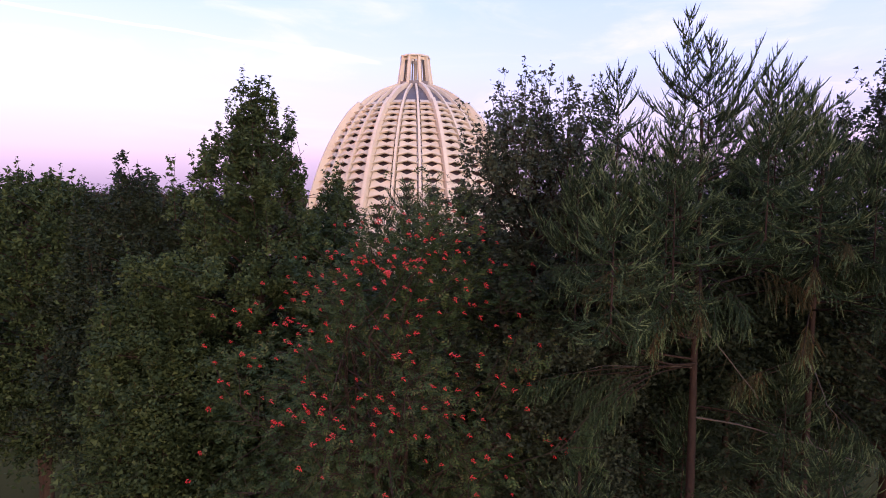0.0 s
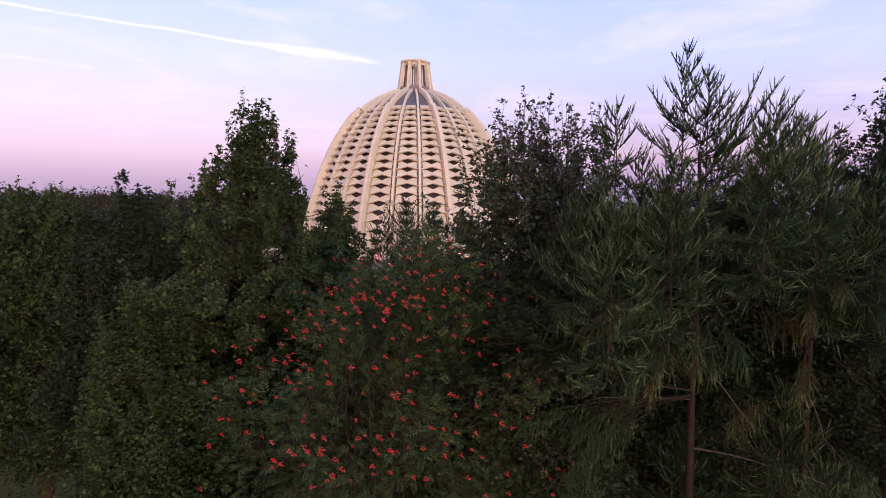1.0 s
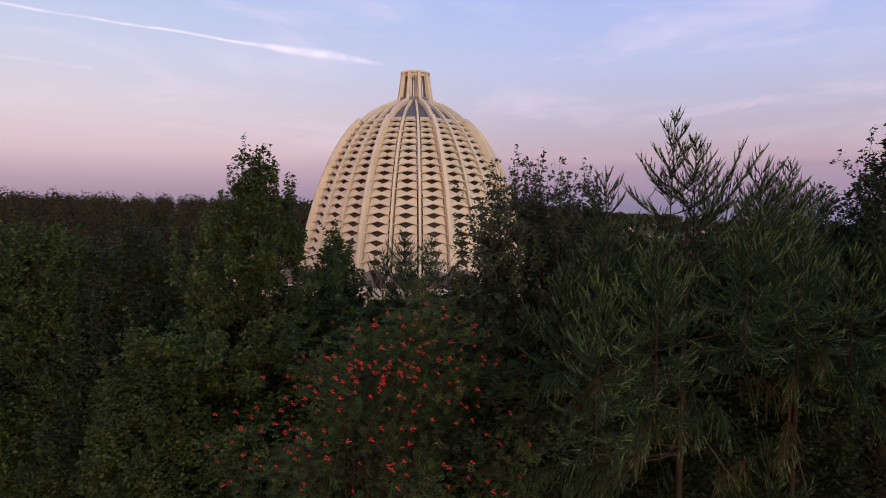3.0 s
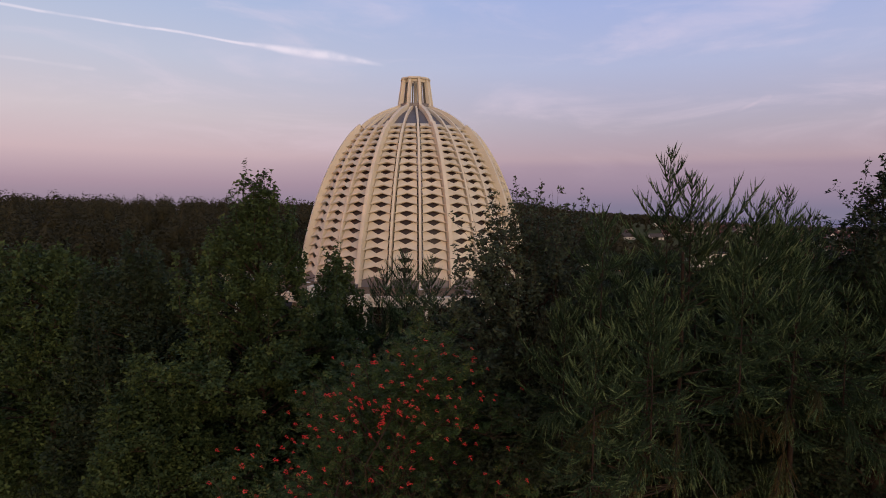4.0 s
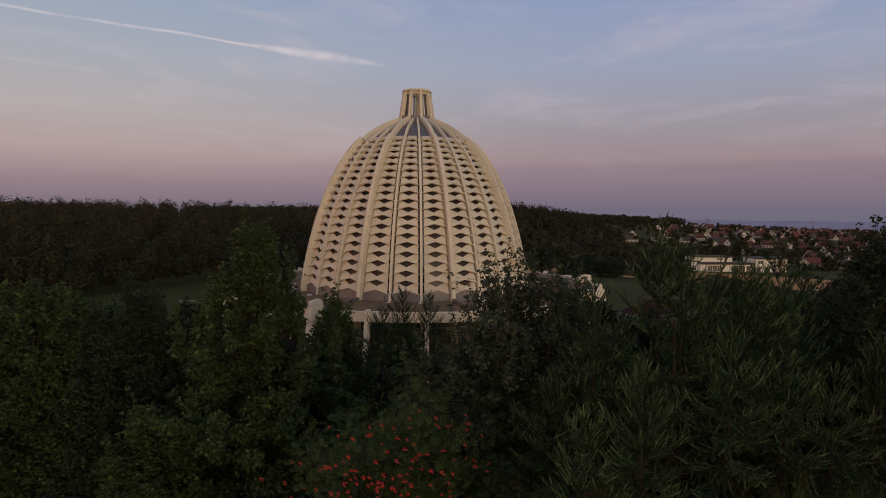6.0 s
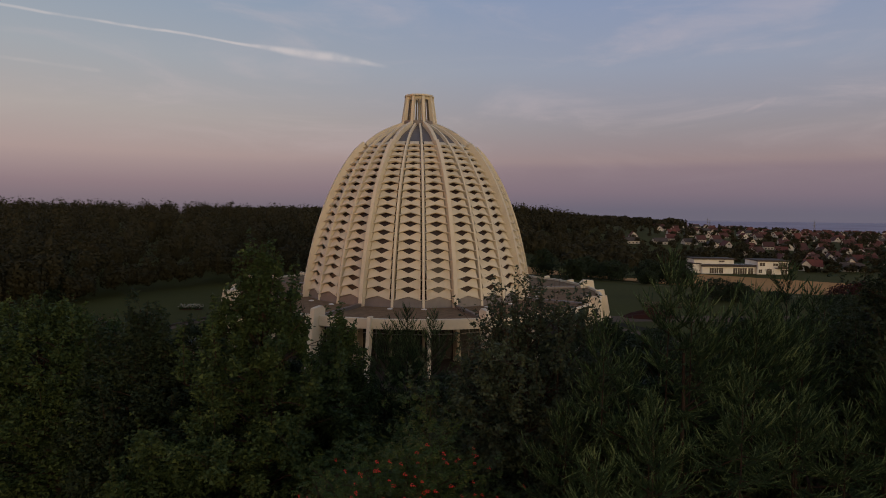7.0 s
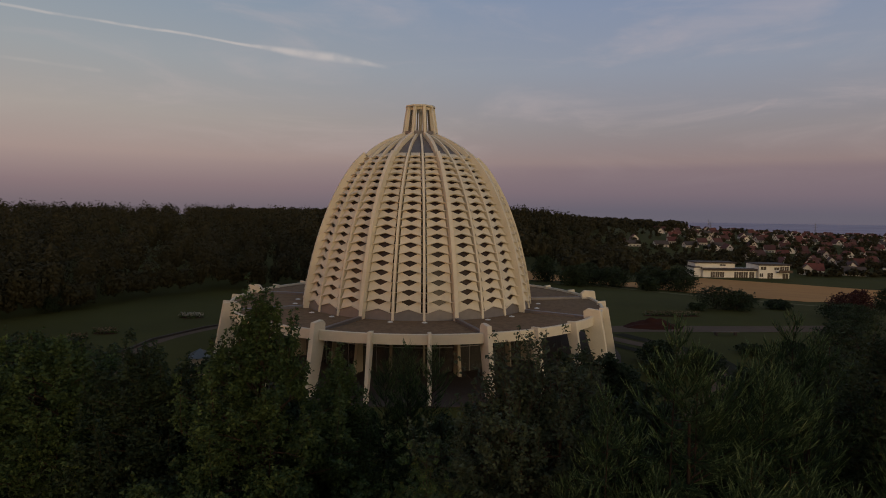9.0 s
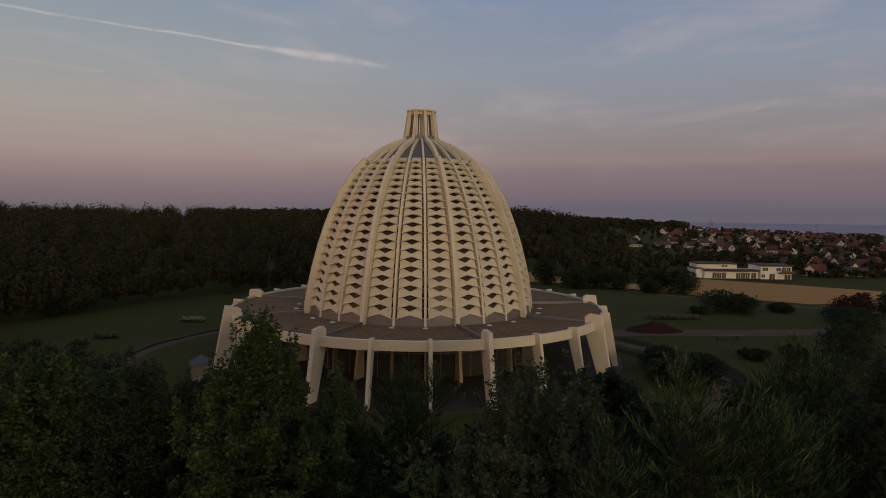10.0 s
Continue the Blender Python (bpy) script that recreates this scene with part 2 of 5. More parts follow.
def quads(name, arr, material, parent=None, label=""):
    """A mesh of loose quads or triangles from an array (n, 4, 3) or (n, 3, 3)."""
    n, c = len(arr), arr.shape[1]
    me = bpy.data.meshes.new(name)
    me.vertices.add(n * c)
    me.vertices.foreach_set("co", np.ascontiguousarray(arr, dtype=np.float32).ravel())
    me.loops.add(n * c)
    me.loops.foreach_set("vertex_index", np.arange(n * c, dtype=np.int32))
    me.polygons.add(n)
    me.polygons.foreach_set("loop_start", np.arange(0, n * c, c, dtype=np.int32))
    me.update(calc_edges=True)
    me.materials.append(material)
    ob = new(name, me)
    if parent is not None:
        ob.parent = parent
    if label:
        tagged(ob, label)
    return ob


def box(bm, x0, x1, y0, y1, z0, z1, bevel=0.0):
    vs = [bm.verts.new((x, y, z)) for z in (z0, z1) for y in (y0, y1) for x in (x0, x1)]
    fs = [bm.faces.new([vs[i] for i in f]) for f in ((0, 2, 3, 1), (4, 5, 7, 6), (0, 1, 5, 4), (2, 6, 7, 3), (0, 4, 6, 2), (1, 3, 7, 5))]
    if bevel:
        es = list({e for f in fs for e in f.edges})
        bmesh.ops.bevel(bm, geom=es, offset=bevel, segments=1, affect="EDGES")
    return bm


def slab(profile, half, bevel=0.0):
    """A plate in the y-z plane with the outline profile [(y, z)], 2 * half thick along x."""
    bm = bmesh.new()
    a = [bm.verts.new((-half, y, z)) for y, z in profile]
    b = [bm.verts.new((half, y, z)) for y, z in profile]
    bm.faces.new(a)
    bm.faces.new(b[::-1])
    n = len(a)
    for i in range(n):
        j = (i + 1) % n
        bm.faces.new((a[i], b[i], b[j], a[j]))
    if bevel:
        bmesh.ops.bevel(bm, geom=list(bm.edges), offset=bevel, segments=1, affect="EDGES")
    return bm


def turned(angle):
    return Matrix.Rotation(radians(angle), 4, "Z")


# ---------------------------------------------------------------- ground
def sstep(a, b, x):
    u = np.clip((np.asarray(x, dtype=float) - a) / (b - a), 0, 1)
    return u * u * (3 - 2 * u)


def ground_z(x, y):
    x, y = np.asarray(x, dtype=float), np.asarray(y, dtype=float)
    d = np.hypot(x, y + 40)
    east = sstep(-30, 70, x - 0.06 * y)
    fall = -16.5 * sstep(70, 300, d) + 13.0 * sstep(400, 1050, d) * (1 - sstep(240, 720, x)) - 36 * sstep(1150, 2200, d)
    ridge = 16 * np.exp(-((x - 90) / 190) ** 2 - ((y - 560) / 170) ** 2)
    west = 4.0 * sstep(90, 420, d) - 44 * sstep(900, 2400, d)
    return fall * east + west * (1 - east) + ridge


def gz(x, y):
    return float(ground_z(x, y))


def make_ground():
    u = np.linspace(-1, 1, 181)
    ax = 4600 * np.sinh(5.2 * u) / math.sinh(5.2)
    X, Y = np.meshgrid(ax, ax)
    Z = ground_z(X, Y)
    n = len(u)
    verts = np.stack([X, Y, Z], -1).reshape(-1, 3)
    idx = np.arange(n * n).reshape(n, n)
    faces = np.stack([idx[:-1, :-1], idx[:-1, 1:], idx[1:, 1:], idx[1:, :-1]], -1).reshape(-1, 4)
    ob = link_mesh("ground", verts.tolist(), faces.tolist(), M_GRASS, smooth=True)
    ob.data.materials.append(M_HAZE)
    # land past 1350 m takes the colour with the haze in it
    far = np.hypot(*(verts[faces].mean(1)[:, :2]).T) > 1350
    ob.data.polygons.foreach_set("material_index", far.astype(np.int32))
    tagged(ob, "mown dark green lawn and rolling land at dusk", "ground", kind="structure")


make_ground()


def sheet(name, outline, lift, material, label, category):
    """A patch laid on the ground: outline [(x, y)] filled and cut small enough to follow the land."""
    bm = bmesh.new()
    f = bm.faces.new([bm.verts.new((x, y, 0)) for x, y in outline])
    bmesh.ops.triangulate(bm, faces=[f])
    for _ in range(4):
        long = [e for e in bm.edges if e.calc_length() > 9]
        if not long:
            break
        bmesh.ops.subdivide_edges(bm, edges=long, cuts=1)
        bmesh.ops.triangulate(bm, faces=[f for f in bm.faces if len(f.verts) > 3])
    for v in bm.verts:
        v.co.z = gz(v.co.x, v.co.y) + lift
    ob = part(name, bm, material, None)
    return tagged(ob, label, category, kind="structure")


def ribbon(name, pts, width, lift, material, label, category):
    """A path of even width along pts, smoothed."""
    p = [Vector((*q, 0)) for q in pts]
    for _ in range(3):
        q = [p[0]]
        for a, b in zip(p, p[1:]):
            q += [a.lerp(b, 0.25), a.lerp(b, 0.75)]
        p = q + [p[-1]]
    vs, fs = [], []
    for i, a in enumerate(p):
        t = (p[min(i + 1, len(p) - 1)] - p[max(i - 1, 0)]).normalized()
        s = Vector((-t.y, t.x, 0)) * width / 2
        for v in (a - s, a + s):
            vs.append((v.x, v.y, gz(v.x, v.y) + lift))
        if i:
            fs.append((2 * i - 2, 2 * i, 2 * i + 1, 2 * i - 1))
    return tagged(link_mesh(name, vs, fs, material), label, category, kind="structure")


# ---------------------------------------------------------------- the temple
PHI, STEP = 2.64, 40.0 / 3            # heading of the first rib, spacing of the 27 ribs
MAIN = {-14 + 3 * i for i in range(10)}   # every third rib is a main one
RIBS = list(range(-13, 14))
_pz = np.array([4.9, 6.8, 8.7, 10.5, 13.3, 16.3, 19.0, 21.2, 22.65])
_pr = np.array([13.95, 13.68, 13.36, 12.97, 12.15, 11.05, 9.68, 8.22, 6.95])
_fit = np.polyfit(_pz, _pr, 4)


def shell_points(off, z0=4.9, z1=22.5, n=60):
    """(r, z) along the main ribs' outer line, moved inwards by off metres along its normal."""
    z = np.linspace(z0, z1, n)
    r = np.polyval(_fit, z)
    dr = np.polyval(np.polyder(_fit), z)
    L = np.hypot(1, dr)
    return np.stack([r - off / L, z + off * dr / L], -1)


PANEL_LINE = shell_points(0.88, 5.2, 23.2, 120)
_len = np.concatenate([[0], np.cumsum(np.hypot(*np.diff(PANEL_LINE, axis=0).T))])


def on_panel(s, out=0.0):
    """(r, z) at s metres up the panel line, out metres proud of it."""
    r, z = np.interp(s, _len, PANEL_LINE[:, 0]), np.interp(s, _len, PANEL_LINE[:, 1])
    r2, z2 = np.interp(s + 0.05, _len, PANEL_LINE[:, 0]), np.interp(s + 0.05, _len, PANEL_LINE[:, 1])
    t = Vector((r2 - r, z2 - z)).normalized()
    return r + t.y * out, z - t.x * out


ROWS = 20


def row_s(j):
    """Height along the panel line of the foot of row j; the rows get lower towards the top."""
    return 0.83 + 0.99 * j - 0.005 * j * j


TAN = math.tan(radians(STEP / 2))


def bay_point(u, s, out):
    r, z = on_panel(s, out)
    return (u, -r, z)


def half_bay(s, out=0.0):
    return on_panel(s, out)[0] * TAN - 0.17


def chevron_panel(j):
    """One cream panel: sides a full pitch high, cut to a peak below and a notch above, leaning out at its foot."""
    b, last = row_s(j), j == ROWS - 1
    pitch = row_s(j + 1) - b
    high = (j / ROWS) ** 2
    rise, drop = 0.36 * (1 - 0.5 * high), 0.28 * (1 - 0.75 * high)
    lean = 0.30 * (1 - 0.2 * j / ROWS)
    hw = max(half_bay(b) - 0.13, 0.2)
    c = 0.66 * hw
    up = b + pitch
    top = [(hw, up + 0.14), (-hw, up + 0.14)] if last else [(hw, up), (c, up + rise * 0.34), (0, up - drop), (-c, up + rise * 0.34), (-hw, up)]
    pts = [(-hw, b), (0, b + rise), (hw, b)] + top
    n = len(pts)
    bm = bmesh.new()
    front = [bm.verts.new(bay_point(u, s, lean * (1 - (s - b) / pitch) + 0.02)) for u, s in pts]
    back = [bm.verts.new(bay_point(u, s, lean * (1 - (s - b) / pitch) - 0.10)) for u, s in pts]
    for side in (front, back):
        if last:
            bm.faces.new([side[k] for k in (0, 1, 2, 3, 4)])
        else:
            bm.faces.new([side[k] for k in (0, 1, 5, 6, 7)])
            bm.faces.new([side[k] for k in (1, 2, 3, 4, 5)])
    for i in range(n):
        k = (i + 1) % n
        bm.faces.new((front[i], back[i], back[k], front[k]))
    # the lip: a bar along the peaked lower edge, reaching to the ribs
    w = half_bay(b) + 0.03
    for sgn in (-1, 1):
        ends = [(sgn * w, b - 0.03), (0, b + rise)]
        ring = []
        for u, s in ends:
            ring.append([bm.verts.new(bay_point(u, s + ds, lean * (1 - (s - b) / pitch) + o)) for ds, o in ((0, -0.16), (0, 0.09), (0.075, 0.09), (0.075, -0.16))])
        for i in range(4):
            k = (i + 1) % 4
            bm.faces.new((ring[0][i], ring[0][k], ring[1][k], ring[1][i]))
        for rg in ring:
            bm.faces.new(rg)
    return bm


def diamond_pane(j):
    """The dark rhombic pane between panel j and the one above."""
    b = row_s(j + 1)
    hw = half_bay(b)
    bm = bmesh.new()
    for o in (-0.10, -0.14):
        vs = [bm.verts.new(bay_point(u, s, o)) for u, s in ((-hw, b), (0, b - 0.40), (hw, b), (0, b + 0.45))]
        bm.faces.new(vs)
    return bm


def make_temple():
    temple = new("temple")
    tagged(temple, "cream concrete ribbed dome temple with diamond windows and lantern", "temple")
    # ribs
    def rib_mesh(name, out_off, half):
        outer = shell_points(out_off + 0.14 * sstep(21.4, 22.5, np.linspace(4.9, 22.5, 34)), 4.9, 22.5, 34)
        inner = shell_points(1.2, 4.9, 22.5, 34)[::-1]
        prof = [(-r, z) for r, z in np.concatenate([outer, inner])]
        bm = bmesh.new()
        n = 34
        cols = [[bm.verts.new((x, *prof[i])) for i in range(2 * n)] for x in (-half, half)]
        for i in range(2 * n):
            k = (i + 1) % (2 * n)
            bm.faces.new((cols[0][i], cols[1][i], cols[1][k], cols[0][k]))
        for i in range(n - 1):
            for c in cols:
                bm.faces.new((c[i], c[i + 1], c[2 * n - 2 - i], c[2 * n - 1 - i]))
        return part(name, bm, M_CONCRETE, temple)
    CAPZ = [(6.75, 21.95), (6.0, 22.64), (5.1, 23.29), (4.1, 23.85), (3.05, 24.32), (2.1, 24.70)]
    def cap_rib(lift, half):
        top = [(-(r + lift * 0.5), z + lift * 0.8) for r, z in CAPZ]
        low = [(-(r - 0.35), z - 0.45) for r, z in CAPZ][::-1]
        bm = bmesh.new()
        n = len(top)
        prof = top + low
        cols = [[bm.verts.new((x, *q)) for q in prof] for x in (-half, half)]
        for i in range(2 * n):
            k = (i + 1) % (2 * n)
            bm.faces.new((cols[0][i], cols[1][i], cols[1][k], cols[0][k]))
        for i in range(n - 1):
            for c in cols:
                bm.faces.new((c[i], c[i + 1], c[2 * n - 2 - i], c[2 * n - 1 - i]))
        return part("cap_rib", bm, M_CONCRETE, temple)
    main, second = rib_mesh("main_rib", 0.0, 0.19), rib_mesh("rib", 0.48, 0.12)
    cmain, csec = cap_rib(0.24, 0.19), cap_rib(0.04, 0.10)
    first = {}
    for k in RIBS:
        m = turned(PHI + k * STEP)
        for key, ob in (("rib", main if k in MAIN else second), ("cap", cmain if k in MAIN else csec)):
            tag = (key, k in MAIN)
            if tag in first:
                same(ob, m, temple)
            else:
                first[tag] = ob
                ob.matrix_basis = m
    # sheet-metal cap, dark apron, per bay
    bm = bmesh.new()
    sheet_line = [(6.2, 22.46)] + CAPZ[1:]
    for (r0, z0), (r1, z1) in zip(sheet_line, sheet_line[1:]):
        q = [(s * (r - 0.2) * TAN * 1.02, -(r - 0.2), z - 0.25) for r, z in ((r0, z0), (r1, z1)) for s in (-1, 1)]
        bm.faces.new([bm.verts.new(q[i]) for i in (0, 1, 3, 2)])
    bmesh.ops.remove_doubles(bm, verts=bm.verts, dist=0.001)
    cap = part("cap_panel", bm, M_ZINC, temple, "dark grey sheet-metal cap panel")
    bm = bmesh.new()
    w0, w1 = 13.25 * TAN, on_panel(row_s(0), 0)[0] * TAN
    a0, a1 = on_panel(row_s(0) + 0.02, 0.16), on_panel(row_s(0) + 0.42, 0.16)
    pts = [(-w0, -13.25, 5.16), (w0, -13.25, 5.16), (w0, -13.2, 5.42), (-w0, -13.2, 5.42), (w1, -a0[0], a0[1]), (-w1, -a0[0], a0[1]), (0, -a1[0], a1[1])]
    v = [bm.verts.new(q) for q in pts]
    for f in ((0, 1, 2, 3), (3, 2, 4, 5), (5, 4, 6)):
        bm.faces.new([v[i] for i in f])
    apron = part("apron", bm, M_ZINC, temple, "grey sheet-metal apron with a peaked top")
    for i, k in enumerate(RIBS):
        m = turned(PHI + (k + 0.5) * STEP)
        for ob in (cap, apron):
            if i:
                same(ob, m, temple)
            else:
                ob.matrix_basis = m
    # lantern
    bm = bmesh.new()
    prof = [(-2.22, 24.45), (-1.68, 27.98), (-1.28, 27.98), (-1.66, 24.45)]
    lantern_post = part("lantern_post", slab(prof, 0.15, 0.02), M_CONCRETE, temple)
    bm.free()
    n9 = sorted(k for k in RIBS if k in MAIN)
    for i, k in enumerate(n9):
        if i:
            same(lantern_post, turned(PHI + k * STEP), temple)
        else:
            lantern_post.matrix_basis = turned(PHI + k * STEP)
    inner = part("lantern_mullion", slab([(-1.42, 24.9), (-1.10, 27.9), (-0.96, 27.9), (-1.22, 24.9)], 0.075), M_COLUMN, temple, "slim dark upright inside the lantern")
    for i, k in enumerate(n9):
        if i:
            same(inner, turned(PHI + (k + 1.5) * STEP), temple)
        else:
            inner.matrix_basis = turned(PHI + (k + 1.5) * STEP)
    def ring(name, r0, r1, z0, z1, mat, sides=9, turn=PHI + STEP, label=""):
        bm = bmesh.new()
        rows = []
        for i in range(sides):
            a = radians(turn + i * 360 / sides)
            rows.append([bm.verts.new((r * math.sin(a), -r * math.cos(a), z)) for r, z in ((r0, z0), (r1, z0), (r1, z1), (r0, z1))])
        for i in range(sides):
            k = (i + 1) % sides
            for j in range(4):
                l = (j + 1) % 4
                bm.faces.new((rows[i][j], rows[k][j], rows[k][l], rows[i][l]))
        return part(name, bm, mat, temple, label)
    ring("lantern_ring", 1.15, 1.78, 27.95, 28.13, M_CONCRETE)
    ring("lantern_beam", 1.20, 1.46, 27.62, 27.95, M_CONCRETE)
    ring("lantern_base", 0.3, 2.02, 24.2, 25.12, M_ZINC, label="dark grey metal drum under the lantern")
    # ring roof
    tw = PHI
    def cone(name, r0, z0, r1, z1, mat, label, sides=27):
        bm = bmesh.new()
        c = [[bm.verts.new((r * math.sin(a), -r * math.cos(a), z)) for r, z in ((r0, z0), (r1, z1), (r1, z1 - 0.25), (r0, z0 - 0.25))]
             for a in (radians(tw + i * STEP) for i in range(sides))]
        for i in range(sides):
            k = (i + 1) % sides
            for j in range(4):
                bm.faces.new((c[i][j], c[k][j], c[k][(j + 1) % 4], c[i][(j + 1) % 4]))
        return part(name, bm, mat, temple, label)
    cone("ring_roof", 12.4, 5.22, 21.35, 5.36, M_GRAVEL, "flat ring roof covered with brown gravel")
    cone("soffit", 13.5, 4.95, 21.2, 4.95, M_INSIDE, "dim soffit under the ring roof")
    R = 21.45
    bm = bmesh.new()
    arc = [[bm.verts.new((r * math.sin(a), -r * math.cos(a), z)) for r, z in ((R, 4.72), (R, 5.57), (R - 0.03, 5.60), (R - 0.30, 5.60), (R - 0.30, 4.72))]
           for a in np.radians(np.linspace(-STEP / 2, STEP / 2, 7))]
    for p, q in zip(arc, arc[1:]):
        for i in range(5):
            bm.faces.new((p[i], q[i], q[(i + 1) % 5], p[(i + 1) % 5]))
    bm.faces.new(arc[0])
    bm.faces.new(arc[-1][::-1])
    parapet = part("parapet", bm, M_CONCRETE, temple)
    fin = part("fin", slab([(-21.95, 5.82), (-23.05, 0.0), (-22.45, 0.0), (-21.0, 4.6), (-21.0, 5.75)], 0.15, 0.02), M_CONCRETE, temple)
    mfin = part("main_fin", slab([(-22.05, 6.30), (-23.30, 0.0), (-21.9, 0.0), (-20.5, 4.3), (-20.35, 6.05), (-20.8, 6.38)], 0.215, 0.03), M_CONCRETE, temple)
    bm = bmesh.new()
    box(bm, -0.20, 0.20, -20.5, -13.9, 5.25, 5.58, 0.03)
    for y in (-18.3, -16.1):
        box(bm, -0.22, 0.22, y - 0.04, y + 0.04, 5.25, 5.60)
    kerb = part("roof_kerb", bm, M_ZINC, temple, "grey sheet-metal kerb across the roof")
    bm = bmesh.new()
    bmesh.ops.create_cone(bm, cap_ends=True, segments=14, radius1=0.30, radius2=0.26, depth=0.05, matrix=Matrix.Translation((0, -14.25, 5.27)))
    bmesh.ops.create_cone(bm, cap_ends=True, segments=10, radius1=0.10, radius2=0.09, depth=0.05, matrix=Matrix.Translation((0, -14.25, 5.32)))
    vent = part("roof_vent", bm, M_WHITE, temple, "small white roof vent")
    # Both kinds of column carry the under-roof shade in their colour.
    column = part("column", slab([(-14.3, 0.0), (-13.9, 4.95), (-13.2, 4.95), (-13.7, 0.0)], 0.10, 0.02), M_COLUMN, temple, "slim column before the glass wall, its colour darkened for the roof's shade")
    main_column = part("main_column", slab([(-15.1, 0.0), (-14.2, 4.95), (-12.7, 4.95), (-13.55, 0.0)], 0.16, 0.03), M_SHAFT, temple, "deep cream concrete column that carries a main rib, toned down for shade")
    wall_w = 13.45 * TAN - 0.02
    bm = bmesh.new()
    box(bm, -wall_w, wall_w, -13.47, -13.43, 0.12, 4.95)
    pane = part("foyer_pane", bm, M_WALLGLASS, temple, "tall dark glass wall pane of the foyer")
    bm = bmesh.new()
    for x in (-wall_w, -0.03, wall_w - 0.06):
        box(bm, x, x + 0.06, -13.52, -13.40, 0.1, 4.95)
    box(bm, -wall_w, wall_w, -13.53, -13.39, 2.6, 2.68)
    frame_ob = part("foyer_frame", bm, M_STEEL, temple)
    done = set()
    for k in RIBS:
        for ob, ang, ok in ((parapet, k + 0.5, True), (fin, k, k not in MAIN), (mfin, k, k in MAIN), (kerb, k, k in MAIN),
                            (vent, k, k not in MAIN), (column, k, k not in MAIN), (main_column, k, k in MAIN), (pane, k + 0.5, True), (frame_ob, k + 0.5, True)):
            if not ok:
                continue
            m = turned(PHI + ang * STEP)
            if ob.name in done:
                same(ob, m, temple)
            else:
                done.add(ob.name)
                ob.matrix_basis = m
    ring("terrace", 0.2, 23.5, -0.3, 0.06, M_FLOOR, 54)
    ring("terrace_step", 23.5, 24.0, -0.4, -0.09, M_FLOOR, 54)
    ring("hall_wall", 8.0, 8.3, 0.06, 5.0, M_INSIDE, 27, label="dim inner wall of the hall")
    # windows: panels and panes of the bays towards the lawn as pieces, the rest joined
    front = [k for k in RIBS if -7 <= k <= 6]
    rest = [k for k in RIBS if k not in front]
    vs, fs = [], []
    gv, gf = [], []
    for j in range(ROWS):
        first_panel = part("chevron_panel", chevron_panel(j), M_PANEL, temple)
        first_pane = part("diamond_pane", diamond_pane(j), M_PANE, temple) if j < ROWS - 1 else None
        for ob, V, F in ((first_panel, vs, fs), (first_pane, gv, gf)):
            if ob is None:
                continue
            co = [v.co.copy() for v in ob.data.vertices]
            pol = [list(p.vertices) for p in ob.data.polygons]
            for k in rest:
                m, base = turned(PHI + (k + 0.5) * STEP), len(V)
                V += [tuple(m @ c) for c in co]
                F += [[i + base for i in p] for p in pol]
            for i, k in enumerate(front):
                m = turned(PHI + (k + 0.5) * STEP)
                if i:
                    same(ob, m, temple)
                else:
                    ob.matrix_basis = m
    tagged(link_mesh("far_chevron_panel", vs, fs, M_PANEL, temple), kind="stuff")
    tagged(link_mesh("far_diamond_pane", gv, gf, M_PANE, temple), kind="stuff")
    return temple


make_temple()


# ---------------------------------------------------------------- trees
def unit(v):
    return v / np.maximum(np.linalg.norm(v, axis=-1, keepdims=True), 1e-9)


def leaf_quads(rng, pos, length, width, droop=0.3, fold=0.25):
    """A rhombic, slightly folded leaf at every place, turned at random, hanging a little."""
    n = len(pos)
    d = rng.normal(size=(n, 3))
    d[:, 2] = d[:, 2] * 0.6 - droop
    d = unit(d)
    s = unit(np.cross(d, rng.normal(size=(n, 3))))
    up = np.cross(s, d)
    L = (length * rng.uniform(0.7, 1.25, n))[:, None]
    W = (width * rng.uniform(0.7, 1.25, n))[:, None]
    mid = pos + d * L * 0.45
    return np.stack([pos, mid + s * W / 2 + up * W * fold, pos + d * L, mid - s * W / 2 + up * W * fold], 1)


def leaf_tris(rng, pos, length, droop=0.25):
    """A small pointed leaf at every place, turned at random."""
    n = len(pos)
    d = rng.normal(size=(n, 3))
    d[:, 2] = d[:, 2] * 0.55 - droop
    d = unit(d)
    s = unit(np.cross(d, rng.normal(size=(n, 3)) + [0, 0, 0.8]))
    L = (length * rng.uniform(0.6, 1.3, n))[:, None]
    W = L * rng.uniform(0.32, 0.48, n)[:, None]
    return np.stack([pos - s * W, pos + s * W * rng.uniform(0.6, 1.0, (n, 1)) + d * L * 0.2, pos + d * L], 1)


